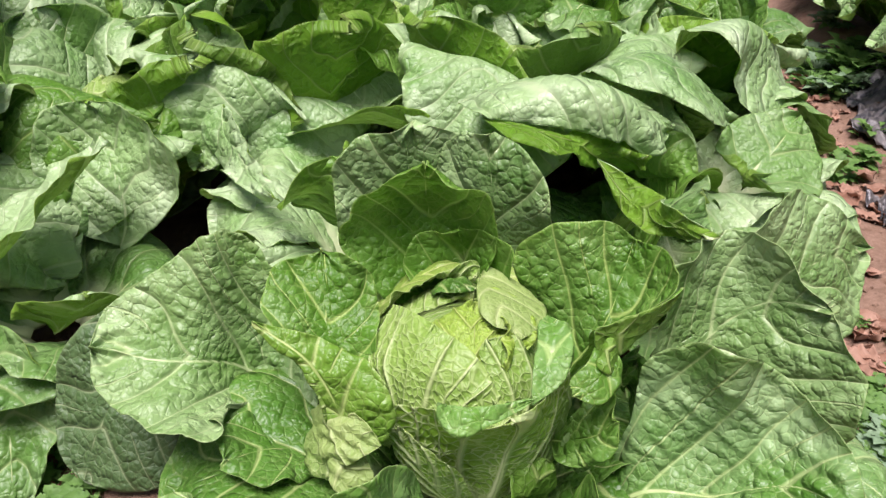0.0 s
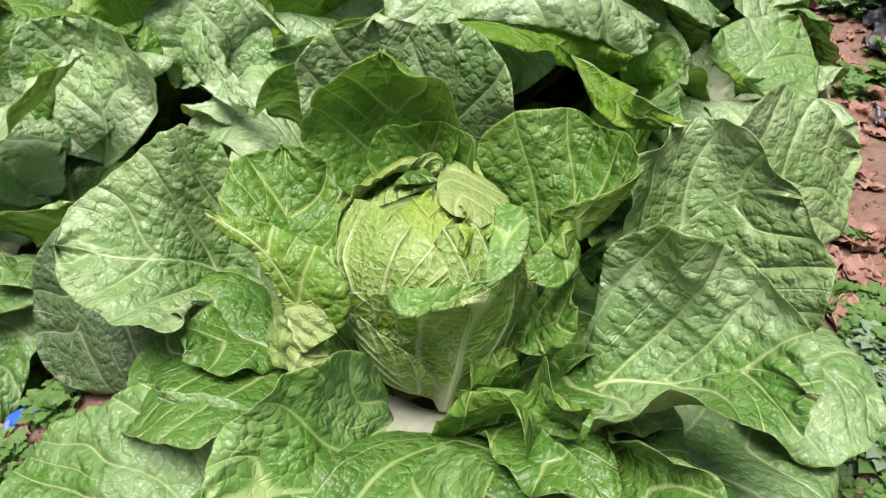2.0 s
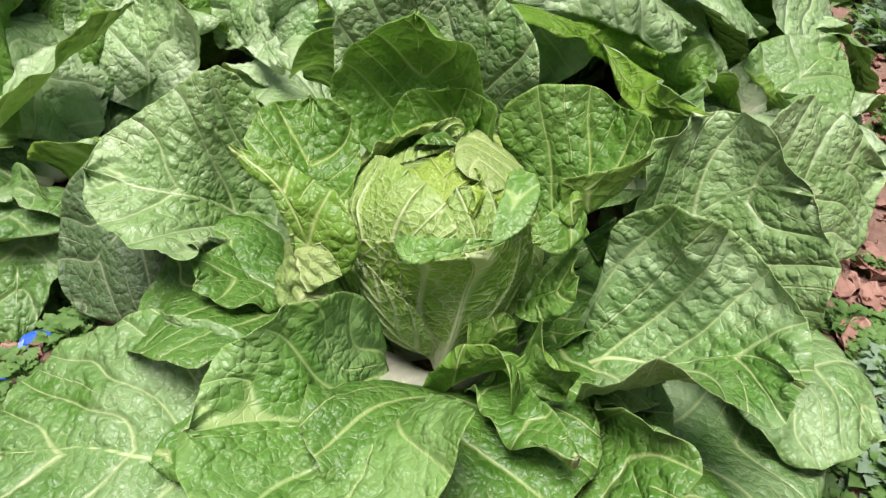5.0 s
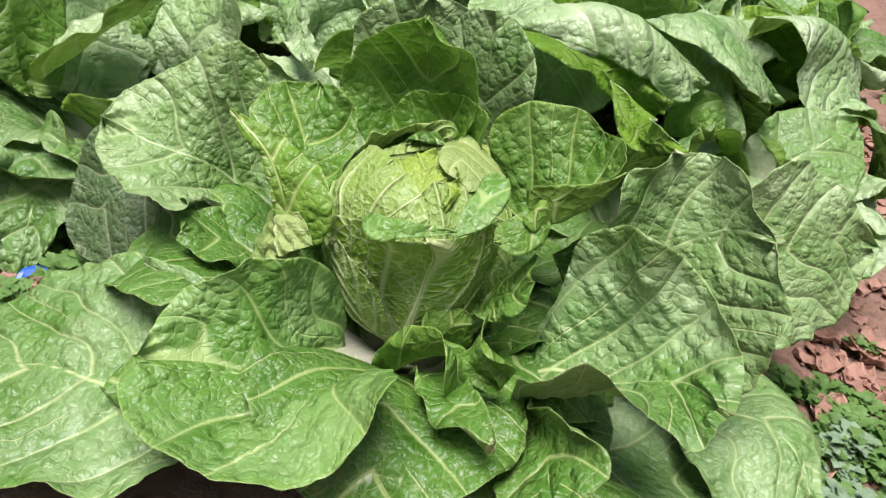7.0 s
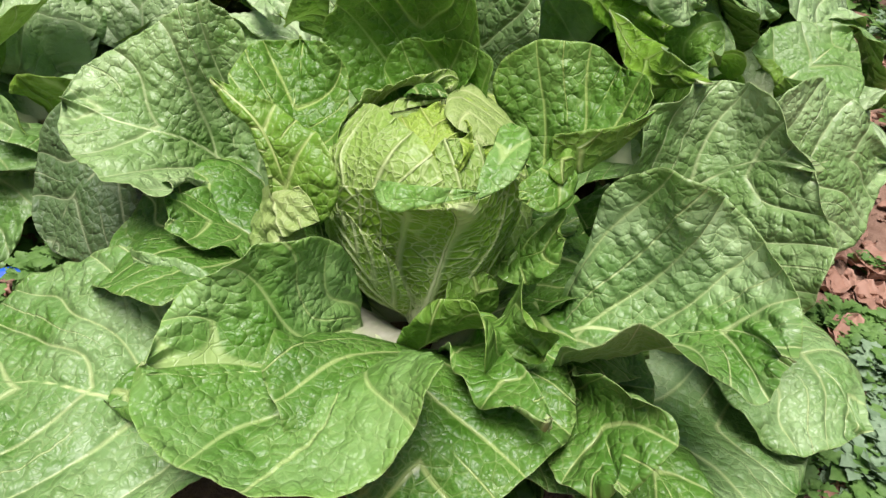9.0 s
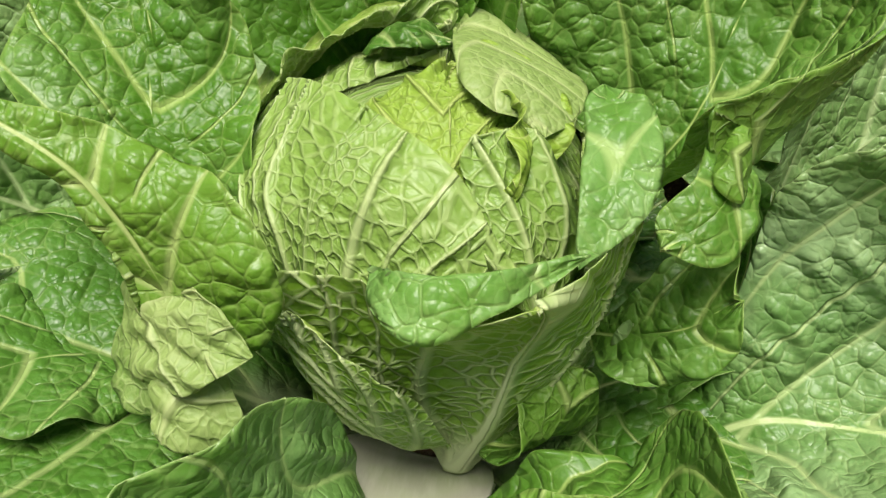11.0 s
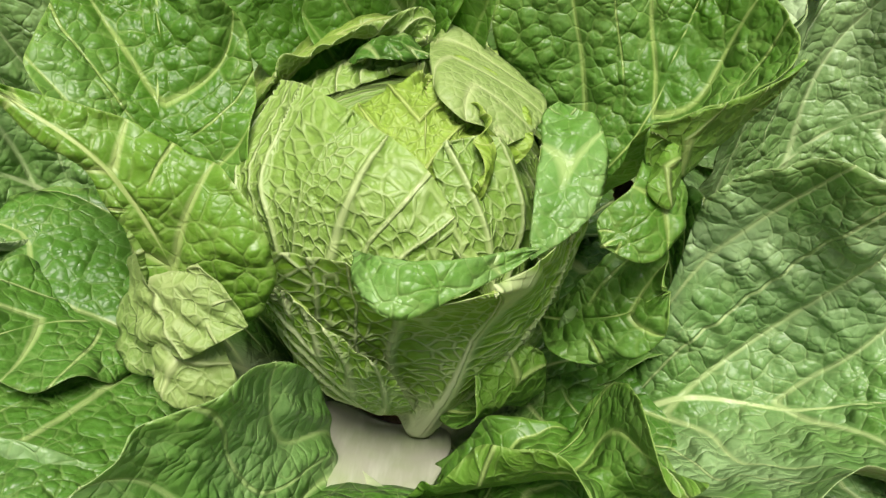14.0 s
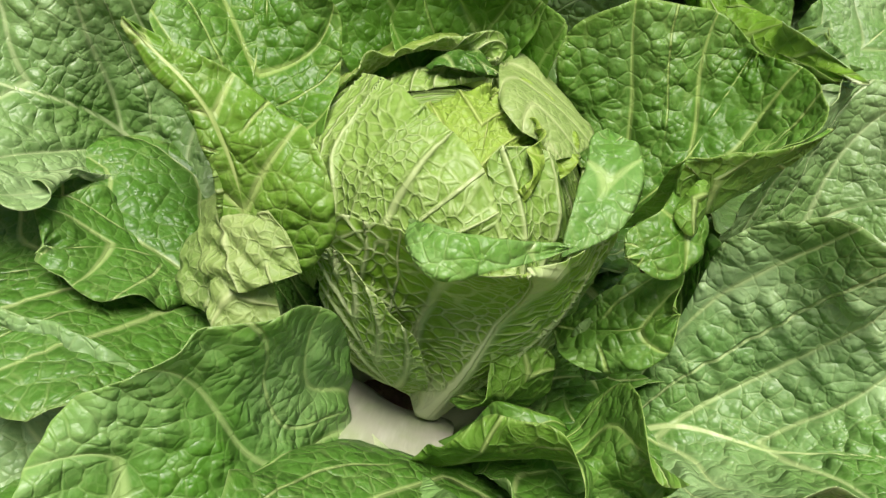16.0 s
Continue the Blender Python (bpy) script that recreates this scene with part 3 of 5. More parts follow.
ROUND = (0.103, 0.100, 0.104)
ball("core", head, CORE, (0.093, 0.090, 0.094), HEAD[1])
WRAP = dict(kinds=HEAD, name="wrapper_leaf", blister=0.0020, swing=0.0015, gap=0.030, rung=0.0075, lean=1.2, ridge=0.0012, step=0.0017)
broad(head, [(-0.052, -0.063, 0.235), (-0.056, -0.047, 0.296), (-0.050, -0.031, 0.319), (-0.040, -0.010, 0.334)],
      [(-0.013, -0.072, 0.262), (0.041, -0.056, 0.280), (0.024, -0.048, 0.304), (0.010, -0.038, 0.319), (-0.010, -0.026, 0.329)],
      [(-0.089, -0.040, 0.240), (-0.114, 0.000, 0.255), (-0.110, 0.024, 0.284), (-0.091, 0.040, 0.308), (-0.063, 0.010, 0.330)],
      rest=(CORE, ROUND, 1.000), seed=301, fan=0.30, ruffle=0.002, nick=0.035, stem=0.04, label="pale green wrapper leaf with raised ladder veins", **WRAP)
broad(head, [(0.045, -0.052, 0.262), (0.036, -0.044, 0.298), (0.022, -0.031, 0.318), (0.008, -0.018, 0.331)],
      [(0.062, -0.036, 0.275), (0.056, -0.018, 0.308), (0.034, -0.006, 0.331)], [(0.022, -0.055, 0.288), (0.010, -0.039, 0.313), (0.004, -0.028, 0.324)],
      rest=(CORE, ROUND, 1.012), seed=302, fan=0.36, ruffle=0.003, nick=0.06, stem=0.04, **WRAP)
wrap_leaf(head, CORE, ROUND, (-78, 30), (-92, 84), (0.045, 0.045), 0.965, 0.03, seed=303, step=0.0019, kinds=HEART, ruffle=0.008, blister=0.004, nick=0.08, stem=0.08, label="crinkled yellow heart leaf")
wrap_leaf(head, CORE, ROUND, (20, 84), (-64, 46), (0.014, 0.017), 1.0, 0.03, seed=304, step=0.0015, kinds=HEART, ruffle=0.010, nick=0.09, stem=0.08)
# leaf added in the crown's hollow; its dark green stands in for shade
broad(head, [(-0.052, 0.045, 0.330), (-0.040, 0.044, 0.346), (-0.024, 0.040, 0.350), (-0.008, 0.044, 0.342)],
      [(-0.044, 0.054, 0.336), (-0.022, 0.058, 0.342)], [(-0.046, 0.032, 0.338), (-0.022, 0.026, 0.344)],
      seed=311, ruffle=0.006, nick=0.14, kinds=OUTER_SHADED, name="crown_leaf", blister=0.006, swing=0.006, gap=0.03, rung=0.006, step=0.0014, stem=0.2, label="small crumpled leaf, coloured dark for the shaded hollow at the crown")
wrap_leaf(head, CORE, ROUND, (160, -10), (150, 62), (0.07, 0.06), 0.97, seed=305, step=0.006)
broad(head, [(-0.008, 0.081, 0.337), (0.007, 0.035, 0.346), (0.023, 0.013, 0.342), (0.039, -0.005, 0.327)],
      [(-0.003, 0.083, 0.345), (0.017, 0.081, 0.339), (0.047, 0.073, 0.326), (0.059, 0.046, 0.326), (0.052, 0.013, 0.327)],
      [(-0.008, 0.039, 0.345), (0.001, 0.003, 0.343), (0.014, -0.006, 0.338), (0.027, -0.003, 0.334)],
      seed=309, step=0.0018, kinds=FOLD, name="wrapper_leaf", blister=0.001, swing=0.002, gap=0.03, rung=0.0085, ruffle=0.001, nick=0.03, stem=0.05, label="pale wrapper leaf folded over the crown")
wrap_leaf(head, CORE, ROUND, (130, 0), (118, 84), (0.07, 0.08), 0.965, seed=310, step=0.002, ruffle=0.006)
wrap_leaf(head, CORE, ROUND, (60, -10), (80, 62), (0.07, 0.07), 0.98, seed=306, step=0.006)
wrap_leaf(head, CORE, ROUND, (-150, -30), (-165, 40), (0.06, 0.06), 0.98, seed=307, step=0.006)
wrap_leaf(head, CORE, ROUND, (-5, -35), (0, 45), (0.06, 0.06), 0.98, seed=308, step=0.005)
broad(plant, [(-0.145, -0.020, 0.175), (-0.190, 0.006, 0.200), (-0.227, 0.020, 0.212), (-0.272, -0.013, 0.258), (-0.364, -0.038, 0.266)],
      [(-0.170, -0.012, 0.190), (-0.205, -0.010, 0.207), (-0.224, -0.042, 0.228), (-0.214, -0.098, 0.251), (-0.245, -0.111, 0.254), (-0.310, -0.086, 0.240), (-0.348, -0.066, 0.248)],
      [(-0.175, 0.045, 0.27), (-0.225, 0.045, 0.358), (-0.252, 0.028, 0.376), (-0.315, 0.020, 0.330), (-0.362, -0.005, 0.290)],
      seed=100, step=0.0024, kinds=WAXY, blister=0.005, petiole=0.12, ruffle=0.006, swing=0.004, stem=0.9, nick=0.03)
broad(plant, [(-0.140, -0.010, 0.165), (-0.165, -0.045, 0.190), (-0.190, -0.075, 0.212), (-0.208, -0.108, 0.222)],
      [(-0.120, -0.05, 0.185), (-0.135, -0.09, 0.202), (-0.165, -0.122, 0.212)], [(-0.175, -0.01, 0.19), (-0.215, -0.04, 0.215), (-0.222, -0.085, 0.235)],
      seed=101, step=0.0032, kinds=OUTER_SHADED, stem=0.8)
broad(plant, [(0.120, -0.020, 0.125), (0.165, -0.040, 0.185), (0.224, -0.040, 0.215), (0.268, -0.055, 0.245), (0.316, -0.108, 0.280)],
      [(0.148, -0.002, 0.20), (0.150, 0.000, 0.285), (0.156, 0.003, 0.330), (0.189, -0.005, 0.356), (0.217, -0.022, 0.362), (0.262, -0.015, 0.335), (0.300, -0.064, 0.316)],
      [(0.145, -0.080, 0.180), (0.158, -0.138, 0.243), (0.185, -0.156, 0.273), (0.228, -0.149, 0.284), (0.270, -0.139, 0.266), (0.306, -0.134, 0.253)],
      seed=102, step=0.0025, kinds=MID, blister=0.005, petiole=0.2, stem=0.9, swing=0.004)
broad(plant, [(0.090, 0.050, 0.250), (0.115, 0.045, 0.318), (0.130, 0.070, 0.366), (0.136, 0.084, 0.396)],
      [(0.040, 0.085, 0.315), (0.024, 0.087, 0.368), (0.051, 0.078, 0.400), (0.081, 0.086, 0.408), (0.112, 0.094, 0.406)],
      [(0.100, 0.000, 0.320), (0.100, -0.027, 0.366), (0.145, 0.000, 0.377), (0.173, 0.017, 0.395), (0.156, 0.052, 0.405)],
      seed=103, step=0.0022, kinds=BRIGHT, blister=0.004, swing=0.003, ruffle=0.003, stem=0.3, lean=0.9, gap=0.075, nick=0.02)
broad(plant, [(0.099, -0.028, 0.364), (0.122, -0.015, 0.355), (0.148, 0.003, 0.364), (0.172, 0.015, 0.392)],
      [(0.120, -0.017, 0.371), (0.146, -0.002, 0.376)], [(0.104, -0.026, 0.343), (0.121, -0.017, 0.330), (0.147, 0.008, 0.344)],
      seed=104, step=0.0025, kinds=BRIGHT[::-1], stem=0.15, swing=0.002, ruffle=0.002, blister=0.001)
broad(plant, [(-0.055, 0.085, 0.250), (-0.062, 0.115, 0.330), (-0.066, 0.112, 0.400), (-0.070, 0.080, 0.447)],
      [(-0.120, 0.075, 0.310), (-0.150, 0.078, 0.350), (-0.150, 0.082, 0.385), (-0.112, 0.068, 0.428)],
      [(-0.01, 0.08, 0.32), (0.004, 0.075, 0.390), (-0.004, 0.068, 0.424), (-0.036, 0.071, 0.443)],
      seed=105, step=0.0028, kinds=SUNLIT, stem=0.4, swing=0.004, ruffle=0.004)
broad(plant, [(-0.020, 0.090, 0.260), (-0.027, 0.100, 0.325), (-0.030, 0.102, 0.355), (-0.035, 0.094, 0.378)],
      [(-0.075, 0.080, 0.310), (-0.085, 0.083, 0.340), (-0.072, 0.092, 0.364)], [(0.015, 0.08, 0.32), (0.025, 0.070, 0.356), (0.020, 0.068, 0.378), (-0.011, 0.085, 0.382)],
      seed=106, step=0.0028, kinds=SUNLIT, stem=0.3, swing=0.003, ruffle=0.004)
broad(plant, [(-0.080, 0.150, 0.250), (-0.092, 0.180, 0.340), (-0.098, 0.175, 0.400), (-0.100, 0.170, 0.452)],
      [(-0.150, 0.140, 0.300), (-0.180, 0.150, 0.362), (-0.182, 0.155, 0.400), (-0.150, 0.160, 0.432)], [(-0.02, 0.15, 0.31), (-0.015, 0.155, 0.39), (-0.048, 0.165, 0.440)],
      seed=107, step=0.0035, kinds=WAXY, stem=0.3, swing=0.004, ruffle=0.005)
broad(plant, [(0.000, 0.150, 0.260), (-0.004, 0.150, 0.340), (-0.010, 0.140, 0.405), (-0.015, 0.142, 0.462)],
      [(-0.060, 0.160, 0.340), (-0.072, 0.165, 0.410), (-0.052, 0.160, 0.450)], [(0.04, 0.13, 0.33), (0.054, 0.108, 0.395), (0.044, 0.114, 0.428), (0.022, 0.128, 0.452)],
      seed=108, step=0.0035, kinds=WAXY, stem=0.3, swing=0.004, ruffle=0.005)
broad(plant, [(0.170, 0.060, 0.200), (0.238, 0.104, 0.280), (0.285, 0.100, 0.328), (0.322, 0.066, 0.358)],
      [(0.165, 0.070, 0.300), (0.172, 0.075, 0.362), (0.195, 0.092, 0.377), (0.212, 0.122, 0.388), (0.241, 0.142, 0.394), (0.265, 0.115, 0.402), (0.292, 0.092, 0.384)],
      [(0.250, 0.050, 0.180), (0.330, 0.010, 0.190), (0.350, 0.010, 0.250), (0.350, 0.015, 0.300), (0.338, 0.042, 0.335)],
      seed=109, step=0.003, kinds=WAXY, stem=0.5, swing=0.004)
leaf(plant, [(0.155, 0.016, 0.169), (0.166, 0.025, 0.239), (0.162, 0.037, 0.276), (0.154, 0.06, 0.271)], 20, (0.052, 0.023), twist=(28.0, -4.0), cup=(-0.06, 0.18, 0.33, 0.13), shape=(1.5, 0.46), seed=110, step=0.0042, kinds=OUTER_SHADED, stem=0.8)  # DK
broad(plant, [(0.300, 0.080, 0.120), (0.370, 0.090, 0.150), (0.415, 0.070, 0.152), (0.450, 0.022, 0.130)],
      [(0.360, 0.170, 0.130), (0.418, 0.200, 0.132), (0.446, 0.138, 0.136)], [(0.330, 0.000, 0.130), (0.380, -0.030, 0.122), (0.412, -0.010, 0.122)],
      seed=111, step=0.0035, kinds=MID, stem=0.8)
broad(plant, [(-0.006, -0.100, 0.168), (-0.014, -0.145, 0.180), (-0.028, -0.192, 0.192), (-0.084, -0.225, 0.202), (-0.128, -0.266, 0.215)],
      [(0.035, -0.140, 0.190), (0.066, -0.205, 0.262), (0.080, -0.244, 0.285), (0.076, -0.268, 0.245), (0.050, -0.300, 0.202), (-0.007, -0.324, 0.190), (-0.075, -0.318, 0.198), (-0.112, -0.296, 0.208)],
      [(-0.018, -0.090, 0.160), (-0.032, -0.084, 0.210), (-0.054, -0.122, 0.266), (-0.085, -0.179, 0.280), (-0.112, -0.200, 0.260), (-0.130, -0.232, 0.232)],
      seed=112, step=0.0024, kinds=LIP, blister=0.005, petiole=0.16, fan=0.36, ruffle=0.006, swing=0.004, stem=0.5)
broad(plant, [(-0.040, -0.110, 0.100), (-0.110, -0.205, 0.140), (-0.205, -0.240, 0.135), (-0.365, -0.250, 0.075)],
      [(-0.040, -0.200, 0.110), (-0.068, -0.292, 0.150), (-0.085, -0.325, 0.138), (-0.185, -0.350, 0.105), (-0.300, -0.330, 0.075)],
      [(-0.070, -0.110, 0.160), (-0.134, -0.150, 0.215), (-0.195, -0.142, 0.215), (-0.279, -0.125, 0.175), (-0.345, -0.130, 0.115), (-0.375, -0.165, 0.085)],
      seed=113, step=0.0025, kinds=MID, blister=0.005, stem=0.9, swing=0.005)
leaf(plant, [(-0.315, 0.026, 0.224), (-0.352, 0.039, 0.218), (-0.38, 0.021, 0.167), (-0.407, -0.032, 0.074)], -120, (0.118, 0.077), twist=(11.0, 23.0), cup=(0.12, -0.12, 0.26, 0.19), shape=(1.4, 0.46), seed=114, step=0.0042, kinds=OLD, ruffle=0.002, stem=0.8)  # OLD
broad(plant, [(0.115, -0.030, 0.120), (0.160, -0.090, 0.165), (0.195, -0.150, 0.205), (0.222, -0.228, 0.212)],
      [(0.158, -0.095, 0.195), (0.192, -0.158, 0.250), (0.221, -0.172, 0.262), (0.238, -0.202, 0.248)], [(0.138, -0.105, 0.150), (0.156, -0.150, 0.172), (0.180, -0.210, 0.188)],
      seed=115, step=0.003, kinds=OUTER_SHADED, petiole=0.25, stem=0.6, swing=0.003)
broad(plant, [(0.120, -0.040, 0.100), (0.200, -0.095, 0.150), (0.250, -0.130, 0.160), (0.295, -0.185, 0.140)],
      [(0.180, -0.040, 0.130), (0.270, -0.070, 0.150), (0.305, -0.120, 0.150)], [(0.150, -0.110, 0.120), (0.210, -0.185, 0.140), (0.255, -0.210, 0.135)],
      seed=116, step=0.0035, kinds=OUTER_SHADED, stem=0.8)
leaf(plant, [(0.02, -0.083, 0.083), (0.085, -0.06, 0.114), (0.135, -0.088, 0.115), (0.173, -0.165, 0.091)], -70, (0.024, 0.126), twist=(-5.0, 1.0), cup=(0.29, 0.22, 0.22, 0.23), shape=(1.54, 0.47), seed=117, step=0.0042, kinds=OUTER_SHADED, petiole=0.5, stem=0.8)  # FM
leaf(plant, [(0.034, -0.068, 0.187), (0.057, -0.074, 0.194), (0.068, -0.066, 0.204), (0.074, -0.043, 0.226)], -50, (0.035, 0.028), twist=(-3.0, -4.0), cup=(0.31, 0.38, 0.27, 0.32), shape=(1.49, 0.46), seed=118, step=0.0025, kinds=BRIGHT, stalk=0.006, stem=0.8)  # Sa
leaf(plant, [(0.025, -0.1, 0.136), (0.043, -0.123, 0.227), (0.09, -0.138, 0.258), (0.144, -0.132, 0.229)], -90, (0.052, 0.033), twist=(-51.0, 5.0), cup=(1.12, 0.56, 0.45, 0.6), shape=(1.63, 0.46), seed=119, step=0.0025, kinds=BRIGHT, stalk=0.006, stem=0.8)  # Sb
leaf(plant, [(0.068, -0.076, 0.15), (0.066, -0.11, 0.21), (0.097, -0.155, 0.238), (0.161, -0.21, 0.235)], -70, (0.017, 0.022), twist=(-8.0, -3.0), cup=(0.38, 0.35, 0.27, 0.31), shape=(1.49, 0.47), seed=120, step=0.0032, kinds=OUTER_SHADED, stalk=0.006, stem=0.8)  # S2
broad(plant, [(-0.098, -0.088, 0.245), (-0.110, -0.082, 0.290), (-0.136, -0.074, 0.325), (-0.188, -0.068, 0.352)],
      [(-0.118, -0.085, 0.268), (-0.126, -0.082, 0.293), (-0.150, -0.075, 0.324)], [(-0.066, -0.090, 0.262), (-0.059, -0.085, 0.290), (-0.082, -0.068, 0.323), (-0.103, -0.058, 0.328), (-0.146, -0.060, 0.340)],
      seed=121, step=0.0022, kinds=PALE, nick=0.06, ruffle=0.003, swing=0.003, lean=0.9, gap=0.05, stem=0.2)
CRUMPLED = dict(kinds=FOLD, ruffle=0.004, nick=0.13, blister=0.002, swing=0.004, crumple=0.020, stem=0.03, rung=0.0095, step=0.0015, label="crumpled pale tan and green leaf margin")
broad(plant, [(-0.140, -0.055, 0.250), (-0.118, -0.082, 0.266), (-0.094, -0.098, 0.270), (-0.066, -0.103, 0.268)],
      [(-0.128, -0.085, 0.244), (-0.098, -0.112, 0.246)], [(-0.122, -0.062, 0.276), (-0.088, -0.086, 0.288)], seed=122, **CRUMPLED)
broad(plant, [(-0.112, -0.085, 0.256), (-0.104, -0.100, 0.246), (-0.092, -0.110, 0.236), (-0.072, -0.116, 0.222)],
      [(-0.116, -0.100, 0.240), (-0.100, -0.118, 0.222)], [(-0.090, -0.094, 0.254), (-0.070, -0.106, 0.238)], seed=143, **CRUMPLED)
broad(plant, [(-0.135, -0.050, 0.235), (-0.130, -0.075, 0.240), (-0.120, -0.090, 0.228), (-0.112, -0.098, 0.210)],
      [(-0.142, -0.070, 0.230), (-0.130, -0.096, 0.214)], [(-0.120, -0.074, 0.244), (-0.104, -0.094, 0.226)], seed=144, **CRUMPLED)
broad(plant, [(-0.130, -0.010, 0.230), (-0.135, -0.010, 0.295), (-0.150, 0.025, 0.328), (-0.162, 0.056, 0.354)],
      [(-0.170, -0.030, 0.290), (-0.197, -0.020, 0.335), (-0.205, 0.030, 0.342)], [(-0.092, -0.020, 0.280), (-0.098, 0.015, 0.315), (-0.112, 0.040, 0.345), (-0.132, 0.045, 0.360)],
      seed=123, step=0.0025, kinds=BRIGHT, stem=0.3, swing=0.004, ruffle=0.005)
broad(plant, [(0.112, -0.010, 0.330), (0.116, -0.030, 0.338), (0.106, -0.050, 0.330), (0.087, -0.061, 0.318)],
      [(0.124, -0.020, 0.336), (0.128, -0.040, 0.326), (0.110, -0.062, 0.314)], [(0.104, -0.020, 0.344), (0.096, -0.042, 0.340), (0.084, -0.052, 0.326)],
      seed=124, step=0.0018, kinds=BRIGHT, ruffle=0.006, stem=0.2, swing=0.002)
broad(plant, [(0.106, -0.030, 0.345), (0.110, -0.034, 0.350), (0.117, -0.034, 0.346), (0.122, -0.028, 0.336)],
      [(0.112, -0.024, 0.356), (0.120, -0.022, 0.350)], [(0.104, -0.044, 0.340), (0.116, -0.046, 0.334)],
      seed=145, step=0.0018, kinds=BRIGHT[::-1], ruffle=0.004, stem=0.03, swing=0.002)
broad(plant, [(0.078, -0.014, 0.222), (0.100, -0.040, 0.250), (0.116, -0.050, 0.268), (0.130, -0.052, 0.290)],
      [(0.094, -0.022, 0.258), (0.112, -0.022, 0.290), (0.126, -0.034, 0.306)], [(0.094, -0.050, 0.228), (0.118, -0.062, 0.244), (0.134, -0.062, 0.270)],
      seed=125, step=0.0018, kinds=BRIGHT, ruffle=0.007, stem=0.2, swing=0.003)
broad(plant, [(0.096, -0.030, 0.252), (0.100, -0.038, 0.238), (0.105, -0.038, 0.224), (0.109, -0.037, 0.208)],
      [(0.088, -0.032, 0.240), (0.094, -0.032, 0.222)], [(0.114, -0.044, 0.240), (0.118, -0.042, 0.222)],
      seed=146, step=0.0018, kinds=MID, ruffle=0.005, nick=0.08, stem=0.2, swing=0.002)
broad(head, [(0.022, -0.045, 0.155), (0.034, -0.068, 0.215), (0.040, -0.076, 0.262), (0.046, -0.088, 0.300), (0.040, -0.104, 0.320)],
      [(0.060, -0.035, 0.185), (0.080, -0.022, 0.250), (0.085, -0.028, 0.300), (0.080, -0.042, 0.325), (0.062, -0.078, 0.319)],
      [(-0.025, -0.055, 0.180), (-0.055, -0.064, 0.235), (-0.065, -0.074, 0.287), (-0.045, -0.082, 0.294), (-0.022, -0.096, 0.306), (0.008, -0.116, 0.312)],
      seed=126, rest=(CORE, ROUND, 1.03), fan=0.33, ruffle=0.002, nick=0.02, stem=0.9, petiole=0.3, label="green wrapper leaf with a pale forked rib", **{**WRAP, "kinds": WRAPPER})
broad(head, [(0.014, -0.042, 0.152), (-0.008, -0.078, 0.195), (-0.034, -0.084, 0.232), (-0.062, -0.072, 0.264)],
      [(0.018, -0.072, 0.190), (0.004, -0.094, 0.235), (-0.026, -0.096, 0.264), (-0.048, -0.084, 0.272)], [(-0.034, -0.058, 0.172), (-0.060, -0.060, 0.212), (-0.070, -0.062, 0.242)],
      seed=149, rest=(CORE, ROUND, 1.06), ruffle=0.002, nick=0.03, stem=0.5, label="lower wrapper leaf with stout pale veins", **{**WRAP, "kinds": WRAPPER, "lean": 1.3, "gap": 0.032})
leaf(head, [(0.055, -0.038, 0.181), (0.07, -0.023, 0.215), (0.078, -0.001, 0.249), (0.081, 0.024, 0.287)], -40, (0.035, 0.025), twist=(11.0, -3.0), cup=(0.24, 0.44, 0.4, 0.4), shape=(1.19, 0.5), seed=127, step=0.0018, kinds=HEAD, blister=0.0024, ruffle=0.003, swing=0.002, gap=0.030, rung=0.0095, lean=1.5, stem=0.6, ridge=0.0010, nick=0.04, name="wrapper_leaf", fan=0.26)  # H2R
leaf(head, [(-0.134, 0.041, 0.244), (-0.1, 0.086, 0.309), (-0.061, 0.093, 0.345), (-0.012, 0.064, 0.34)], 60, (0.022, 0.039), twist=(37.0, 55.0), cup=(0.26, 0.22, 0.21, 0.43), shape=(0.96, 0.39), seed=128, step=0.002, kinds=HEAD, blister=0.0024, ruffle=0.003, swing=0.002, gap=0.030, rung=0.0095, lean=1.5, stem=0.6, ridge=0.0010, nick=0.04, name="wrapper_leaf")  # H5
leaf(head, [(-0.023, 0.162, 0.308), (-0.008, 0.149, 0.313), (0.025, 0.128, 0.312), (0.072, 0.093, 0.297)], -20, (0.006, 0.009), twist=(-32.0, -24.0), cup=(0.12, 0.12, 0.23, 0.35), shape=(0.97, 0.4), seed=129, step=0.002, kinds=HEAD, blister=0.0024, ruffle=0.003, swing=0.002, gap=0.030, rung=0.0095, lean=1.5, stem=0.6, ridge=0.0010, nick=0.04, name="wrapper_leaf")  # H5R
broad(head, [(0.055, -0.078, 0.316), (0.064, -0.052, 0.338), (0.067, -0.028, 0.350), (0.060, 0.000, 0.354)],
      [(0.052, -0.058, 0.334), (0.052, -0.030, 0.345), (0.052, -0.010, 0.350)], [(0.076, -0.060, 0.328), (0.084, -0.042, 0.342), (0.080, -0.018, 0.354)],
      seed=130, step=0.0018, kinds=LIP, name="turned_margin", blister=0.003, swing=0.002, ruffle=0.002, rung=0.0095, stem=0.05, label="blue-green turned-out leaf margin")
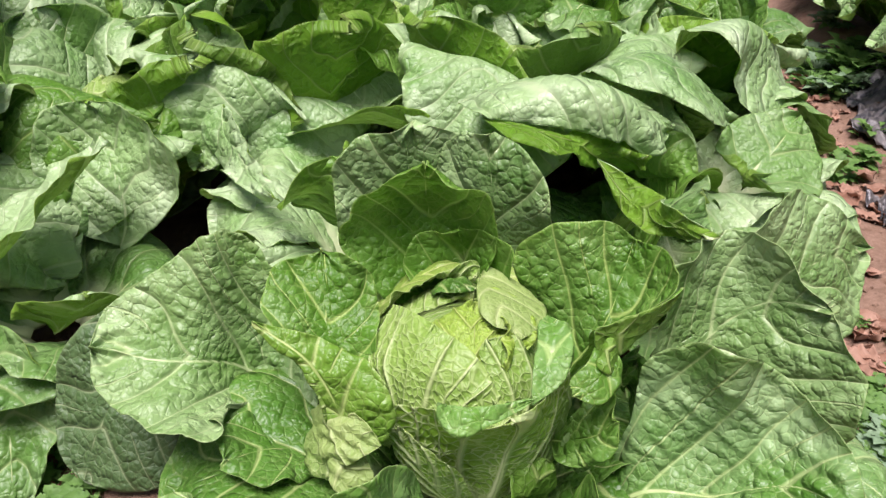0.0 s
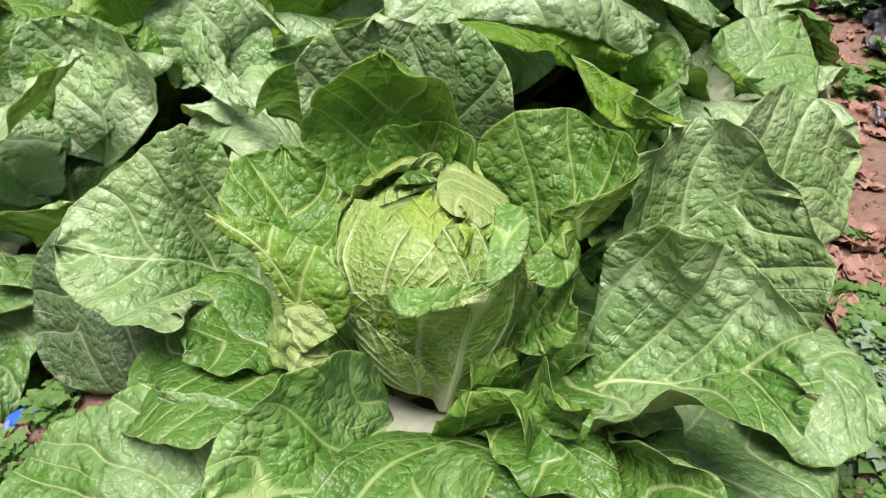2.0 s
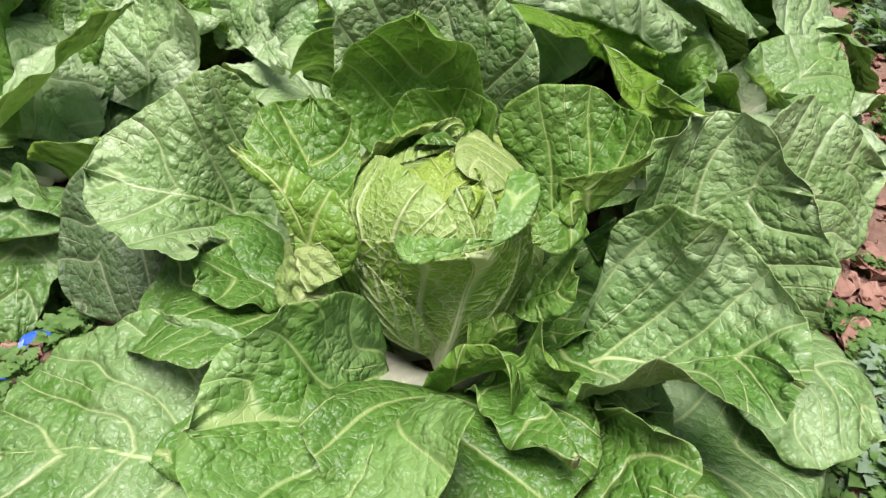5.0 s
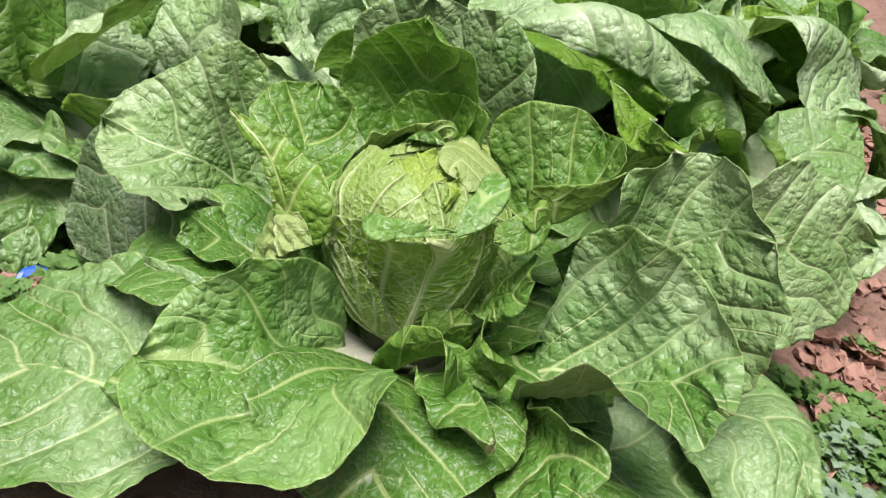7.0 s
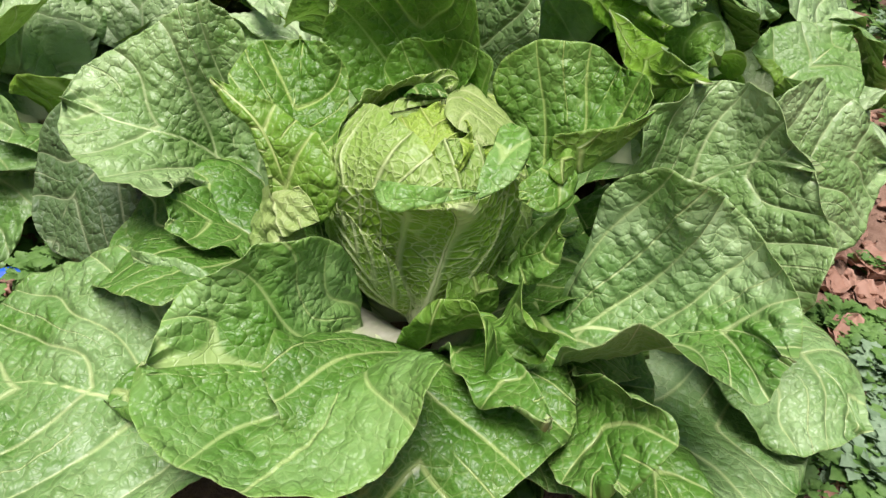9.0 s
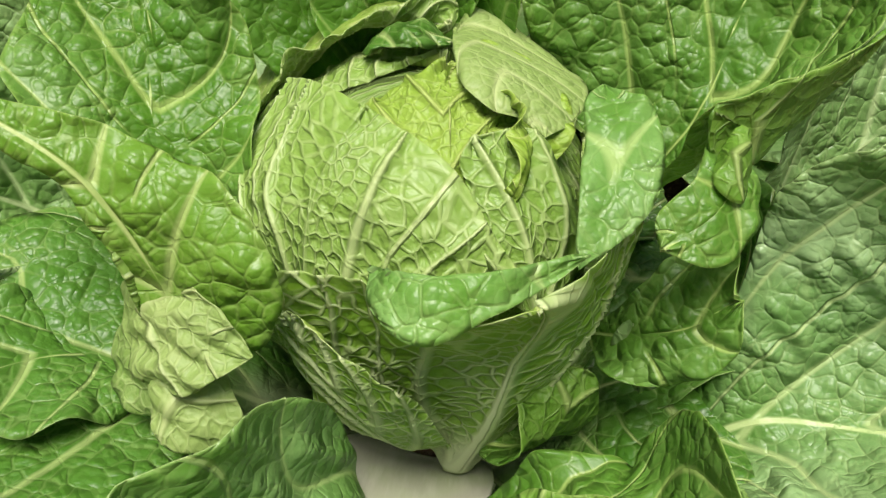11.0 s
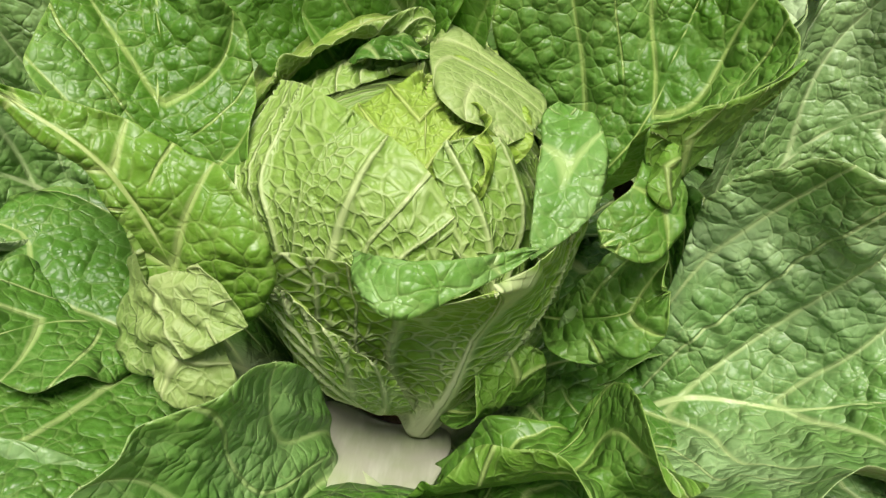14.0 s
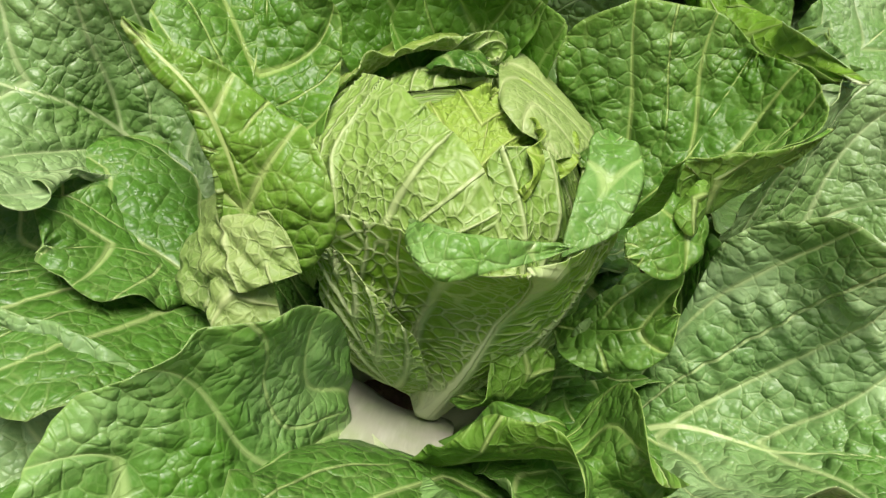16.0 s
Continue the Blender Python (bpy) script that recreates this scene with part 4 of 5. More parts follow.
broad(head, [(-0.022, -0.094, 0.318), (-0.004, -0.113, 0.325), (0.020, -0.108, 0.326), (0.058, -0.078, 0.324)],
      [(-0.008, -0.105, 0.326), (0.012, -0.106, 0.329), (0.036, -0.094, 0.329)], [(-0.019, -0.112, 0.314), (0.002, -0.125, 0.312), (0.024, -0.112, 0.319), (0.042, -0.096, 0.321)],
      seed=131, step=0.0018, kinds=LIP, name="turned_margin", blister=0.002, ruffle=0.002, swing=0.001, rung=0.0095, stem=0.02, label="pale blue-green turned-out leaf margin")
leaf(plant, [(0.004, -0.030, 0.120), (-0.004, -0.080, 0.168), (-0.012, -0.125, 0.178), (-0.024, -0.185, 0.186)], -95, (0.036, 0.034), cup=(0.35, 0.25, 0.35, 0.25), shape=(1.0, 0.32), seed=140, step=0.004, kinds=(STALK, STALK), blister=0.0, ruffle=0.001, swing=0.002, nick=0.01, thick=0.006, name="stalk", label="broad white leaf stalk")
leaf(plant, [(0.050, -0.015, 0.100), (0.085, -0.015, 0.120), (0.125, -0.025, 0.140), (0.185, -0.040, 0.190)], -10, (0.026, 0.026), cup=(0.35, 0.25, 0.35, 0.25), shape=(0.9, 0.32), seed=147, step=0.004, kinds=(STALK, STALK), blister=0.0, ruffle=0.001, swing=0.002, nick=0.01, thick=0.006, name="stalk", label="broad white leaf stalk")
leaf(plant, [(0.030, -0.050, 0.090), (0.055, -0.095, 0.098), (0.085, -0.140, 0.098), (0.115, -0.190, 0.085)], -60, (0.026, 0.026), cup=(0.35, 0.25, 0.35, 0.25), shape=(0.9, 0.32), seed=148, step=0.004, kinds=(STALK, STALK), blister=0.0, ruffle=0.001, swing=0.002, nick=0.01, thick=0.006, name="stalk", label="broad white leaf stalk")
leaf(plant, [(0.10, -0.03, 0.09), (0.20, -0.035, 0.118), (0.30, -0.01, 0.118), (0.41, 0.025, 0.09)], 8, (0.10, 0.11), cup=(0.2, 0.1, 0.2, 0.1), seed=141, step=0.005, kinds=MID, petiole=0.3)

# neighbours, with the leaves that hang over
left_mate = thing("cabbage", label="large green cabbage with broad waxy blistered leaves", category="cabbage", group="cabbages in the bed")
broad(left_mate, [(-0.545, 0.325, 0.150), (-0.550, 0.355, 0.240), (-0.578, 0.390, 0.295), (-0.600, 0.395, 0.342)],
      [(-0.610, 0.320, 0.170), (-0.670, 0.340, 0.260), (-0.660, 0.350, 0.315), (-0.630, 0.370, 0.338)], [(-0.545, 0.320, 0.140), (-0.480, 0.320, 0.200), (-0.448, 0.345, 0.255), (-0.442, 0.325, 0.310), (-0.500, 0.350, 0.340)],
      seed=243, step=0.004, kinds=FAR[1], stem=0.6, swing=0.004)
leaf(left_mate, [(-0.638, 0.136, 0.195), (-0.6, 0.172, 0.238), (-0.561, 0.229, 0.277), (-0.53, 0.303, 0.327)], 60, (0.072, 0.066), twist=(16.0, 22.0), cup=(0.54, -0.03, 0.77, 0.27), shape=(1.43, 0.46), seed=244, step=0.005, kinds=FAR[1], stem=0.8)  # A2
leaf(left_mate, [(-0.589, 0.027, 0.086), (-0.56, 0.074, 0.174), (-0.526, 0.05, 0.142), (-0.501, -0.034, -0.004)], -30, (0.054, 0.087), twist=(-33.0, -26.0), cup=(0.76, 0.68, 0.3, 0.3), shape=(1.47, 0.42), seed=245, step=0.005, kinds=FAR[0], stem=0.8)  # A4
leaf(left_mate, [(-0.548, 0.153, 0.133), (-0.526, 0.159, 0.134), (-0.499, 0.143, 0.162), (-0.466, 0.112, 0.211)], -30, (0.055, 0.067), twist=(13.0, 17.0), cup=(0.13, 0.17, 0.32, 0.4), shape=(1.5, 0.47), seed=246, step=0.005, kinds=FAR[1], stem=0.8)  # A5
right_mate = thing("cabbage", label="large green cabbage with broad waxy blistered leaves", category="cabbage", group="cabbages in the bed")
broad(right_mate, [(0.300, 0.250, 0.170), (0.370, 0.310, 0.255), (0.425, 0.350, 0.270), (0.482, 0.414, 0.255)],
      [(0.290, 0.280, 0.310), (0.318, 0.310, 0.350), (0.361, 0.360, 0.346), (0.412, 0.368, 0.330)], [(0.360, 0.230, 0.150), (0.430, 0.280, 0.150), (0.465, 0.335, 0.175), (0.474, 0.372, 0.220)],
      seed=242, step=0.004, kinds=WAXY, stem=0.6, swing=0.004)
broad(right_mate, [(-0.040, 0.328, 0.406), (0.035, 0.306, 0.404), (0.110, 0.345, 0.375), (0.168, 0.382, 0.354)],
      [(0.050, 0.330, 0.400), (0.130, 0.382, 0.378)], [(0.000, 0.285, 0.402), (0.060, 0.275, 0.400), (0.110, 0.350, 0.345), (0.152, 0.410, 0.322)],
      seed=253, step=0.005, kinds=FAR[2][::-1], stem=0.3, swing=0.004, blister=0.001)
broad(right_mate, [(0.100, 0.278, 0.392), (0.143, 0.225, 0.370), (0.178, 0.160, 0.378), (0.208, 0.112, 0.392)],
      [(0.146, 0.238, 0.386), (0.180, 0.158, 0.396)], [(0.138, 0.212, 0.356), (0.176, 0.162, 0.360)], seed=254, step=0.003, kinds=FAR[1][::-1], stem=0.3, swing=0.004, blister=0.001)
broad(right_mate, [(0.130, 0.330, 0.250), (0.165, 0.300, 0.310), (0.195, 0.270, 0.345), (0.222, 0.240, 0.378)],
      [(0.190, 0.370, 0.280), (0.225, 0.345, 0.335), (0.236, 0.300, 0.372)], [(0.120, 0.270, 0.300), (0.145, 0.228, 0.362), (0.180, 0.160, 0.378), (0.208, 0.120, 0.388)],
      seed=255, step=0.004, kinds=FAR[0], stem=0.4, swing=0.004)
leaf(right_mate, [(0.187, 0.421, 0.179), (0.219, 0.414, 0.287), (0.239, 0.42, 0.333), (0.244, 0.444, 0.313)], 0, (0.096, 0.053), twist=(-5.0, 3.0), cup=(0.39, 0.35, 0.32, 0.41), shape=(1.51, 0.46), seed=245, step=0.005, kinds=FAR[2], ruffle=0.003, blister=0.001, stem=0.8)  # B4
broad(right_mate, [(-0.085, 0.430, 0.385), (0.005, 0.410, 0.432), (0.105, 0.405, 0.444), (0.205, 0.450, 0.375)],
      [(-0.060, 0.560, 0.350), (0.050, 0.580, 0.375), (0.160, 0.540, 0.375)], [(-0.036, 0.325, 0.410), (0.062, 0.326, 0.404), (0.133, 0.372, 0.386), (0.168, 0.378, 0.362)],
      seed=246, step=0.005, kinds=FAR[1], stem=0.4, swing=0.008)
broad(right_mate, [(0.080, 0.640, 0.380), (0.160, 0.535, 0.450), (0.235, 0.530, 0.422), (0.318, 0.590, 0.352)],
      [(0.140, 0.680, 0.390), (0.240, 0.670, 0.385)], [(0.110, 0.480, 0.430), (0.190, 0.440, 0.420), (0.260, 0.470, 0.375)],
      seed=247, step=0.005, kinds=FAR[1], stem=0.4, swing=0.008)
far_mate = thing("cabbage", label="large green cabbage with broad waxy blistered leaves", category="cabbage", group="cabbages in the bed")
leaf(far_mate, [(0.359, 0.578, 0.265), (0.356, 0.57, 0.261), (0.382, 0.61, 0.277), (0.441, 0.701, 0.334)], 20, (0.08, 0.086), twist=(-14.0, -41.0), cup=(0.72, 0.16, 0.54, -0.44), shape=(1.28, 0.55), seed=251, step=0.005, kinds=FAR[0], stem=0.8)  # B5
leaf(far_mate, [(0.321, 0.854, 0.167), (0.381, 0.867, 0.301), (0.419, 0.897, 0.348), (0.442, 0.95, 0.307)], 10, (0.124, 0.092), twist=(15.0, -1.0), cup=(-0.61, -0.42, -0.39, -0.46), shape=(1.58, 0.46), seed=252, step=0.005, kinds=FAR[1], stem=0.8)  # B6
rear_mate = thing("cabbage", label="large green cabbage with broad waxy blistered leaves", category="cabbage", group="cabbages in the bed")
broad(rear_mate, [(-0.450, 0.500, 0.315), (-0.435, 0.465, 0.290), (-0.375, 0.390, 0.270), (-0.290, 0.276, 0.286)],
      [(-0.412, 0.440, 0.322), (-0.366, 0.400, 0.292)], [(-0.490, 0.496, 0.285), (-0.455, 0.465, 0.244), (-0.370, 0.355, 0.255)], seed=217, step=0.004, kinds=FAR[1], stem=0.4, swing=0.004)
leaf(rear_mate, [(-0.141, 0.263, 0.197), (-0.17, 0.245, 0.298), (-0.194, 0.243, 0.353), (-0.213, 0.26, 0.358)], 70, (0.119, 0.058), twist=(28.0, -6.0), cup=(-0.1, 0.48, 0.3, 0.42), shape=(1.56, 0.46), seed=218, step=0.005, kinds=FAR[2], stem=0.8)  # BG
leaf(rear_mate, [(-0.097, 0.565, 0.256), (-0.181, 0.623, 0.241), (-0.287, 0.672, 0.279), (-0.415, 0.715, 0.369)], 90, (0.144, 0.089), twist=(-44.0, -9.0), cup=(0.67, 0.28, 0.08, 0.16), shape=(1.47, 0.45), seed=219, step=0.005, kinds=FAR[1], stem=0.8)  # X

# low leaves that close the ground under each near cabbage
def skirt(parent, centre, seed, count, kinds, out=0.27, top=0.11):
    rng = np.random.RandomState(seed)
    c = np.array(centre)
    for i in range(count):
        az = 360 / count * i + rng.uniform(-12, 12)
        r, h = out * rng.uniform(0.85, 1.1), top * rng.uniform(0.6, 1.2)
        rib = [c + polar(az, 0.03, 0.0), c + polar(az, 0.10, h * 0.8), c + polar(az, 0.7 * r, h * 1.2), c + polar(az, r, h * 0.5)]
        w = rng.uniform(0.09, 0.12)
        leaf(parent, rib, az, (w, w), cup=tuple(rng.uniform(0.0, 0.5, 4)), seed=seed + i, step=0.010, kinds=kinds, petiole=0.35)


skirt(plant, (0.0, -0.01, 0.09), 500, 9, OUTER_SHADED)
skirt(left_mate, (-0.58, 0.2, 0.08), 520, 9, FAR[0], 0.19, 0.07)
skirt(right_mate, (0.2, 0.45, 0.09), 540, 9, FAR[0], 0.24, 0.12)
skirt(rear_mate, (-0.2, 0.42, 0.09), 560, 9, FAR[1], 0.24, 0.15)
skirt(far_mate, (0.36, 0.72, 0.09), 580, 9, FAR[1], 0.22, 0.18)

# the rest of the beds: four plants, set again and again
ROWS = [(-0.46, 0.74), (-0.02, 0.82), (0.27, 1.02), (-0.32, 0.98), (-0.68, 0.62), (-0.72, 0.98), (0.02, 1.14), (-0.36, 1.34), (0.26, 1.38), (-0.02, 1.5), (-0.74, 1.36), (-0.4, 1.7), (0.24, 1.76), (-0.05, 1.88),
        (-0.76, 1.75), (-1.1, 0.75), (-1.1, 1.15), (-1.12, 1.6), (-0.4, 2.1), (0.24, 2.15), (-0.05, 2.3), (-0.8, 2.15), (-0.4, 2.5), (0.24, 2.55), (-1.15, 2.0), (-0.9, 0.24), (-1.0, -0.15)]
NEXT_BED = [(1.24, 1.0), (1.22, 1.38), (1.18, 1.74), (1.14, 2.08), (1.15, 2.45), (1.52, 1.6), (1.5, 2.0), (1.5, 2.45), (1.18, 2.85), (1.25, 0.6)]
kinds_of = {}
for n, (x, y) in enumerate(ROWS + NEXT_BED):
    turn, z = 67 * n, float(ground_height(np.array(x), np.array(y))) - 0.01
    which = n % 4
    if which not in kinds_of:
        kinds_of[which] = plain_cabbage(x, y, turn, 1.05, 10 + n, count=12)
    else:
        copy_thing(kinds_of[which], pose(x, y, z, 0, 0, turn))

# ---- the paths: weeds, dry leaves, plastic film, a blue strap ----
def plain_leaf_material(name, deep, light, rough, thin=0.2, scale=60.0):
    m = Mat(name)
    p, chance = m.coords(), m.chance()
    n, fine = m.noise(p, scale, 3.0), m.noise(p, scale * 6, 3.0, 0.65)
    colour = m.mix(m.math("ADD", m.span(n, 0.3, 0.7, 0, 0.7), m.span(chance, 0, 1, -0.2, 0.4), True), deep, light)
    colour = m.mix(m.span(fine, 0.5, 0.8, 0, 0.4), colour, deep)
    m.bump(fine, 0.5, 0.002)
    m.done(colour, rough, 0.35)
    glow = m.add("ShaderNodeBsdfTranslucent")
    m.link(colour, glow.inputs["Color"])
    both = m.add("ShaderNodeMixShader", Fac=thin)
    m.link(m.b.outputs[0], both.inputs[1])
    m.link(glow.outputs[0], both.inputs[2])
    m.link(both.outputs[0], m.n["Material Output"].inputs["Surface"])
    return m.m


WEED = plain_leaf_material("weed_leaf", (0.08, 0.19, 0.035), (0.20, 0.36, 0.09), 0.5, 0.35)
WEED_PALE = plain_leaf_material("greyish_weed_leaf", (0.12, 0.21, 0.10), (0.26, 0.38, 0.22), 0.55, 0.2)
DRY = plain_leaf_material("dry_leaf", (0.24, 0.125, 0.075), (0.46, 0.29, 0.20), 0.7, 0.15, 30.0)
STRAW = plain_leaf_material("straw", (0.32, 0.24, 0.12), (0.52, 0.42, 0.26), 0.7, 0.0)


def lobed(bm, m, length, width, lobes, droop, rng):
    """One small lobed leaf, of a bent strip to each side of its rib, laid at m."""
    n = 13
    ribs, left, right = [], [], []
    for i in range(n):
        v = i / (n - 1)
        w = width * math.sin(math.pi * v**0.8) ** 0.6 * (1 + 0.28 * math.sin(v * lobes * 6.283)) if 0 < v < 1 else 0.0
        z = -droop * v * v * length
        ribs.append(bm.verts.new(m @ Vector((0, v * length, z))))
        for side, row in ((-1, left), (1, right)):
            row.append(bm.verts.new(m @ Vector((side * w, v * length * 0.97 + 0.1 * w, z + 0.35 * w + rng.uniform(-0.05, 0.05) * width))))
    for i in range(n - 1):
        bm.faces.new((left[i], left[i + 1], ribs[i + 1], ribs[i]))
        bm.faces.new((ribs[i], ribs[i + 1], right[i + 1], right[i]))


def weed_mesh(seed, count, size, material):
    rng = random.Random(seed)
    bm = bmesh.new()
    for i in range(count):
        az, tilt = rng.uniform(0, 360), rng.uniform(5, 60)
        r, h = rng.uniform(0.0, 0.03) * size, rng.uniform(0.004, 0.045) * size
        long = rng.uniform(0.022, 0.042) * size
        m = pose(r * math.cos(radians(az)), r * math.sin(radians(az)), h, tilt, 0, az - 90)
        lobed(bm, m, long, long * rng.uniform(0.3, 0.45), rng.choice((2, 3, 3)), rng.uniform(0.2, 0.7), rng)
    for _ in range(5):
        az, lean = rng.uniform(0, 360), rng.uniform(0, 35)
        bmesh.ops.create_cone(bm, segments=5, radius1=0.0012 * size, radius2=0.0007 * size, depth=0.05 * size, cap_ends=True,
                              matrix=pose(0, 0, 0, lean, 0, az) @ pose(0, 0, 0.02 * size))
    mesh = bpy.data.meshes.new("weed")
    bm.to_mesh(mesh)
    bm.free()
    mesh.materials.append(material)
    mesh.polygons.foreach_set("use_smooth", np.ones(len(mesh.polygons), bool))
    return mesh


def set_down(name, mesh, x, y, turn, scale, lift=0.0, tilt=0.0, **tags):
    ob = new(name, mesh)
    z = float(ground_height(np.array(x), np.array(y)))
    ob.matrix_world = pose(x, y, z + lift, tilt, tilt * 0.6, turn) @ Matrix.Diagonal((scale, scale, scale, 1))
    return tagged(ob, **tags)


rng = random.Random(8)


def weeds(name, patches, material, label):
    """All low weeds of one colour, joined: ground cover."""
    kinds = [weed_mesh(40 + i, 16 + 3 * i, 1.0, material) for i in range(4)]
    bm = bmesh.new()
    for x0, x1, y0, y1, count, size in patches:
        for _ in range(count):
            x, y, s = rng.uniform(x0, x1), rng.uniform(y0, y1), size * rng.uniform(0.7, 1.4)
            piece = kinds[rng.randrange(4)].copy()
            piece.transform(pose(x, y, float(ground_height(np.array(x), np.array(y))), 0, 0, rng.uniform(0, 360)) @ Matrix.Diagonal((s, s, s, 1)))
            bm.from_mesh(piece)
            bpy.data.meshes.remove(piece)
    mesh = bpy.data.meshes.new(name)
    bm.to_mesh(mesh)
    bm.free()
    mesh.materials.append(material)
    return tagged(new(name, mesh), label, "weeds", kind="stuff")


weeds("green_weeds", [(0.44, 0.68, -0.05, 0.22, 60, 0.52), (0.46, 0.66, 0.22, 0.44, 80, 0.45), (0.52, 0.72, 0.44, 0.62, 14, 0.38), (0.70, 0.95, 1.25, 1.6, 7, 0.8),
                      (0.80, 1.05, 1.9, 2.6, 22, 1.2), (-0.62, -0.40, -0.18, 0.08, 50, 0.42)], WEED, "low green weeds with small lobed leaves on the path")
weeds("grey_weeds", [(0.50, 0.68, 0.0, 0.34, 36, 0.6), (0.85, 1.05, 1.9, 2.6, 12, 1.2)], WEED_PALE, "low greyish green weeds with lobed leaves")


def dry_mesh(seed):
    """A curled dead leaf with an uneven outline and some thickness."""
    r = np.random.RandomState(seed)
    nu, nv = 9, 12
    v, u = np.meshgrid(np.linspace(0, 1, nv), np.linspace(-1, 1, nu), indexing="ij")
    w = 0.019 * np.sin(np.pi * v**0.9).clip(0) ** 0.6 * (1 + 0.18 * waves(seed, v * 0.2, u * 0.01, 0.05, 4))
    x, y = u * w, (v - 0.5) * 0.065
    z = 0.010 * u * u * r.uniform(0.3, 1.4) + 0.006 * waves(seed + 1, x, y, 0.03) + 0.012 * (2 * v - 1) ** 2 * r.uniform(-0.2, 0.9)
    z = z - z.min() + 0.001
    top = np.stack([x, y, z], -1).reshape(-1, 3)
    idx = np.arange(nu * nv).reshape(nv, nu)
    faces = np.stack([idx[:-1, :-1], idx[:-1, 1:], idx[1:, 1:], idx[1:, :-1]], -1).reshape(-1, 4)
    ring = np.r_[idx[0, :], idx[1:, -1], idx[-1, -2::-1], idx[-2:0:-1, 0]]
    n = nu * nv
    rim = np.stack([ring, ring + n, np.roll(ring, -1) + n, np.roll(ring, -1)], -1)
    mesh = bpy.data.meshes.new("dry_leaf")
    mesh.from_pydata(np.concatenate([top, top - (0, 0, 0.0008)]).tolist(), [], np.concatenate([faces, faces[:, ::-1] + n, rim]).tolist())
    mesh.polygons.foreach_set("use_smooth", np.ones(len(mesh.polygons), bool))
    mesh.materials.append(DRY)
    return mesh


dead = [dry_mesh(60 + i) for i in range(6)]


def litter(x0, x1, y0, y1, count, size):
    for _ in range(count):
        set_down("dry_leaf", rng.choice(dead), rng.uniform(x0, x1), rng.uniform(y0, y1), rng.uniform(0, 360), size * rng.uniform(0.5, 1.25), 0.001, rng.uniform(-14, 14),
                 label="curled pinkish brown dead leaf on bare soil", category="dry leaf", group="dry leaves on the path")


litter(0.50, 0.64, 0.36, 0.62, 46, 1.0)
litter(0.52, 0.70, 0.62, 0.9, 16, 0.8)
litter(0.58, 0.82, 1.0, 1.5, 46, 1.0)
litter(0.62, 0.9, 1.5, 2.1, 40, 1.0)
litter(0.46, 0.6, 0.0, 0.3, 14, 0.9)
litter(-0.56, -0.42, -0.12, 0.06, 9, 0.7)


def clods():
    """Small lumps of earth over the near paths, joined."""
    r = np.random.RandomState(5)
    verts, faces = [], []
    corner = np.array([(1, 0, 0), (-1, 0, 0), (0, 1, 0), (0, -1, 0), (0, 0, 1), (0, 0, -1)], float)
    tri = [(0, 2, 4), (2, 1, 4), (1, 3, 4), (3, 0, 4), (2, 0, 5), (1, 2, 5), (3, 1, 5), (0, 3, 5)]
    for _ in range(2600):
        left = r.rand() < 0.2
        x, y = (r.uniform(-0.75, -0.4), r.uniform(-0.5, 0.5)) if left else (r.uniform(0.44, 0.95), r.uniform(-0.3, 2.2))
        s = 0.0022 + 0.005 * r.rand() ** 3
        z = float(ground_height(np.array(x), np.array(y)))
        k = len(verts)
        verts += ((corner * r.uniform(0.6, 1.2, (6, 3)) * s) + (x, y, z + 0.3 * s)).tolist()
        faces += [tuple(k + q for q in t) for t in tri]
    mesh = bpy.data.meshes.new("clods")
    mesh.from_pydata(verts, [], faces)
    mesh.materials.append(SOIL)
    return mesh


tagged(new("soil_clods", clods()), "scattered crumbs of reddish earth on the path", "soil", kind="stuff")


def film_material():
    m = Mat("black_film")
    p = m.coords()
    dust = m.noise(p, 18.0, 5.0, 0.65)
    colour = m.mix(m.span(dust, 0.42, 0.7), (0.03, 0.032, 0.035), (0.22, 0.2, 0.18))
    m.bump(m.noise(p, 45.0, 4.0, 0.6), 0.6, 0.012)
    return m.done(colour, m.span(dust, 0.3, 0.7, 0.22, 0.5), 0.6)


FILM = film_material()


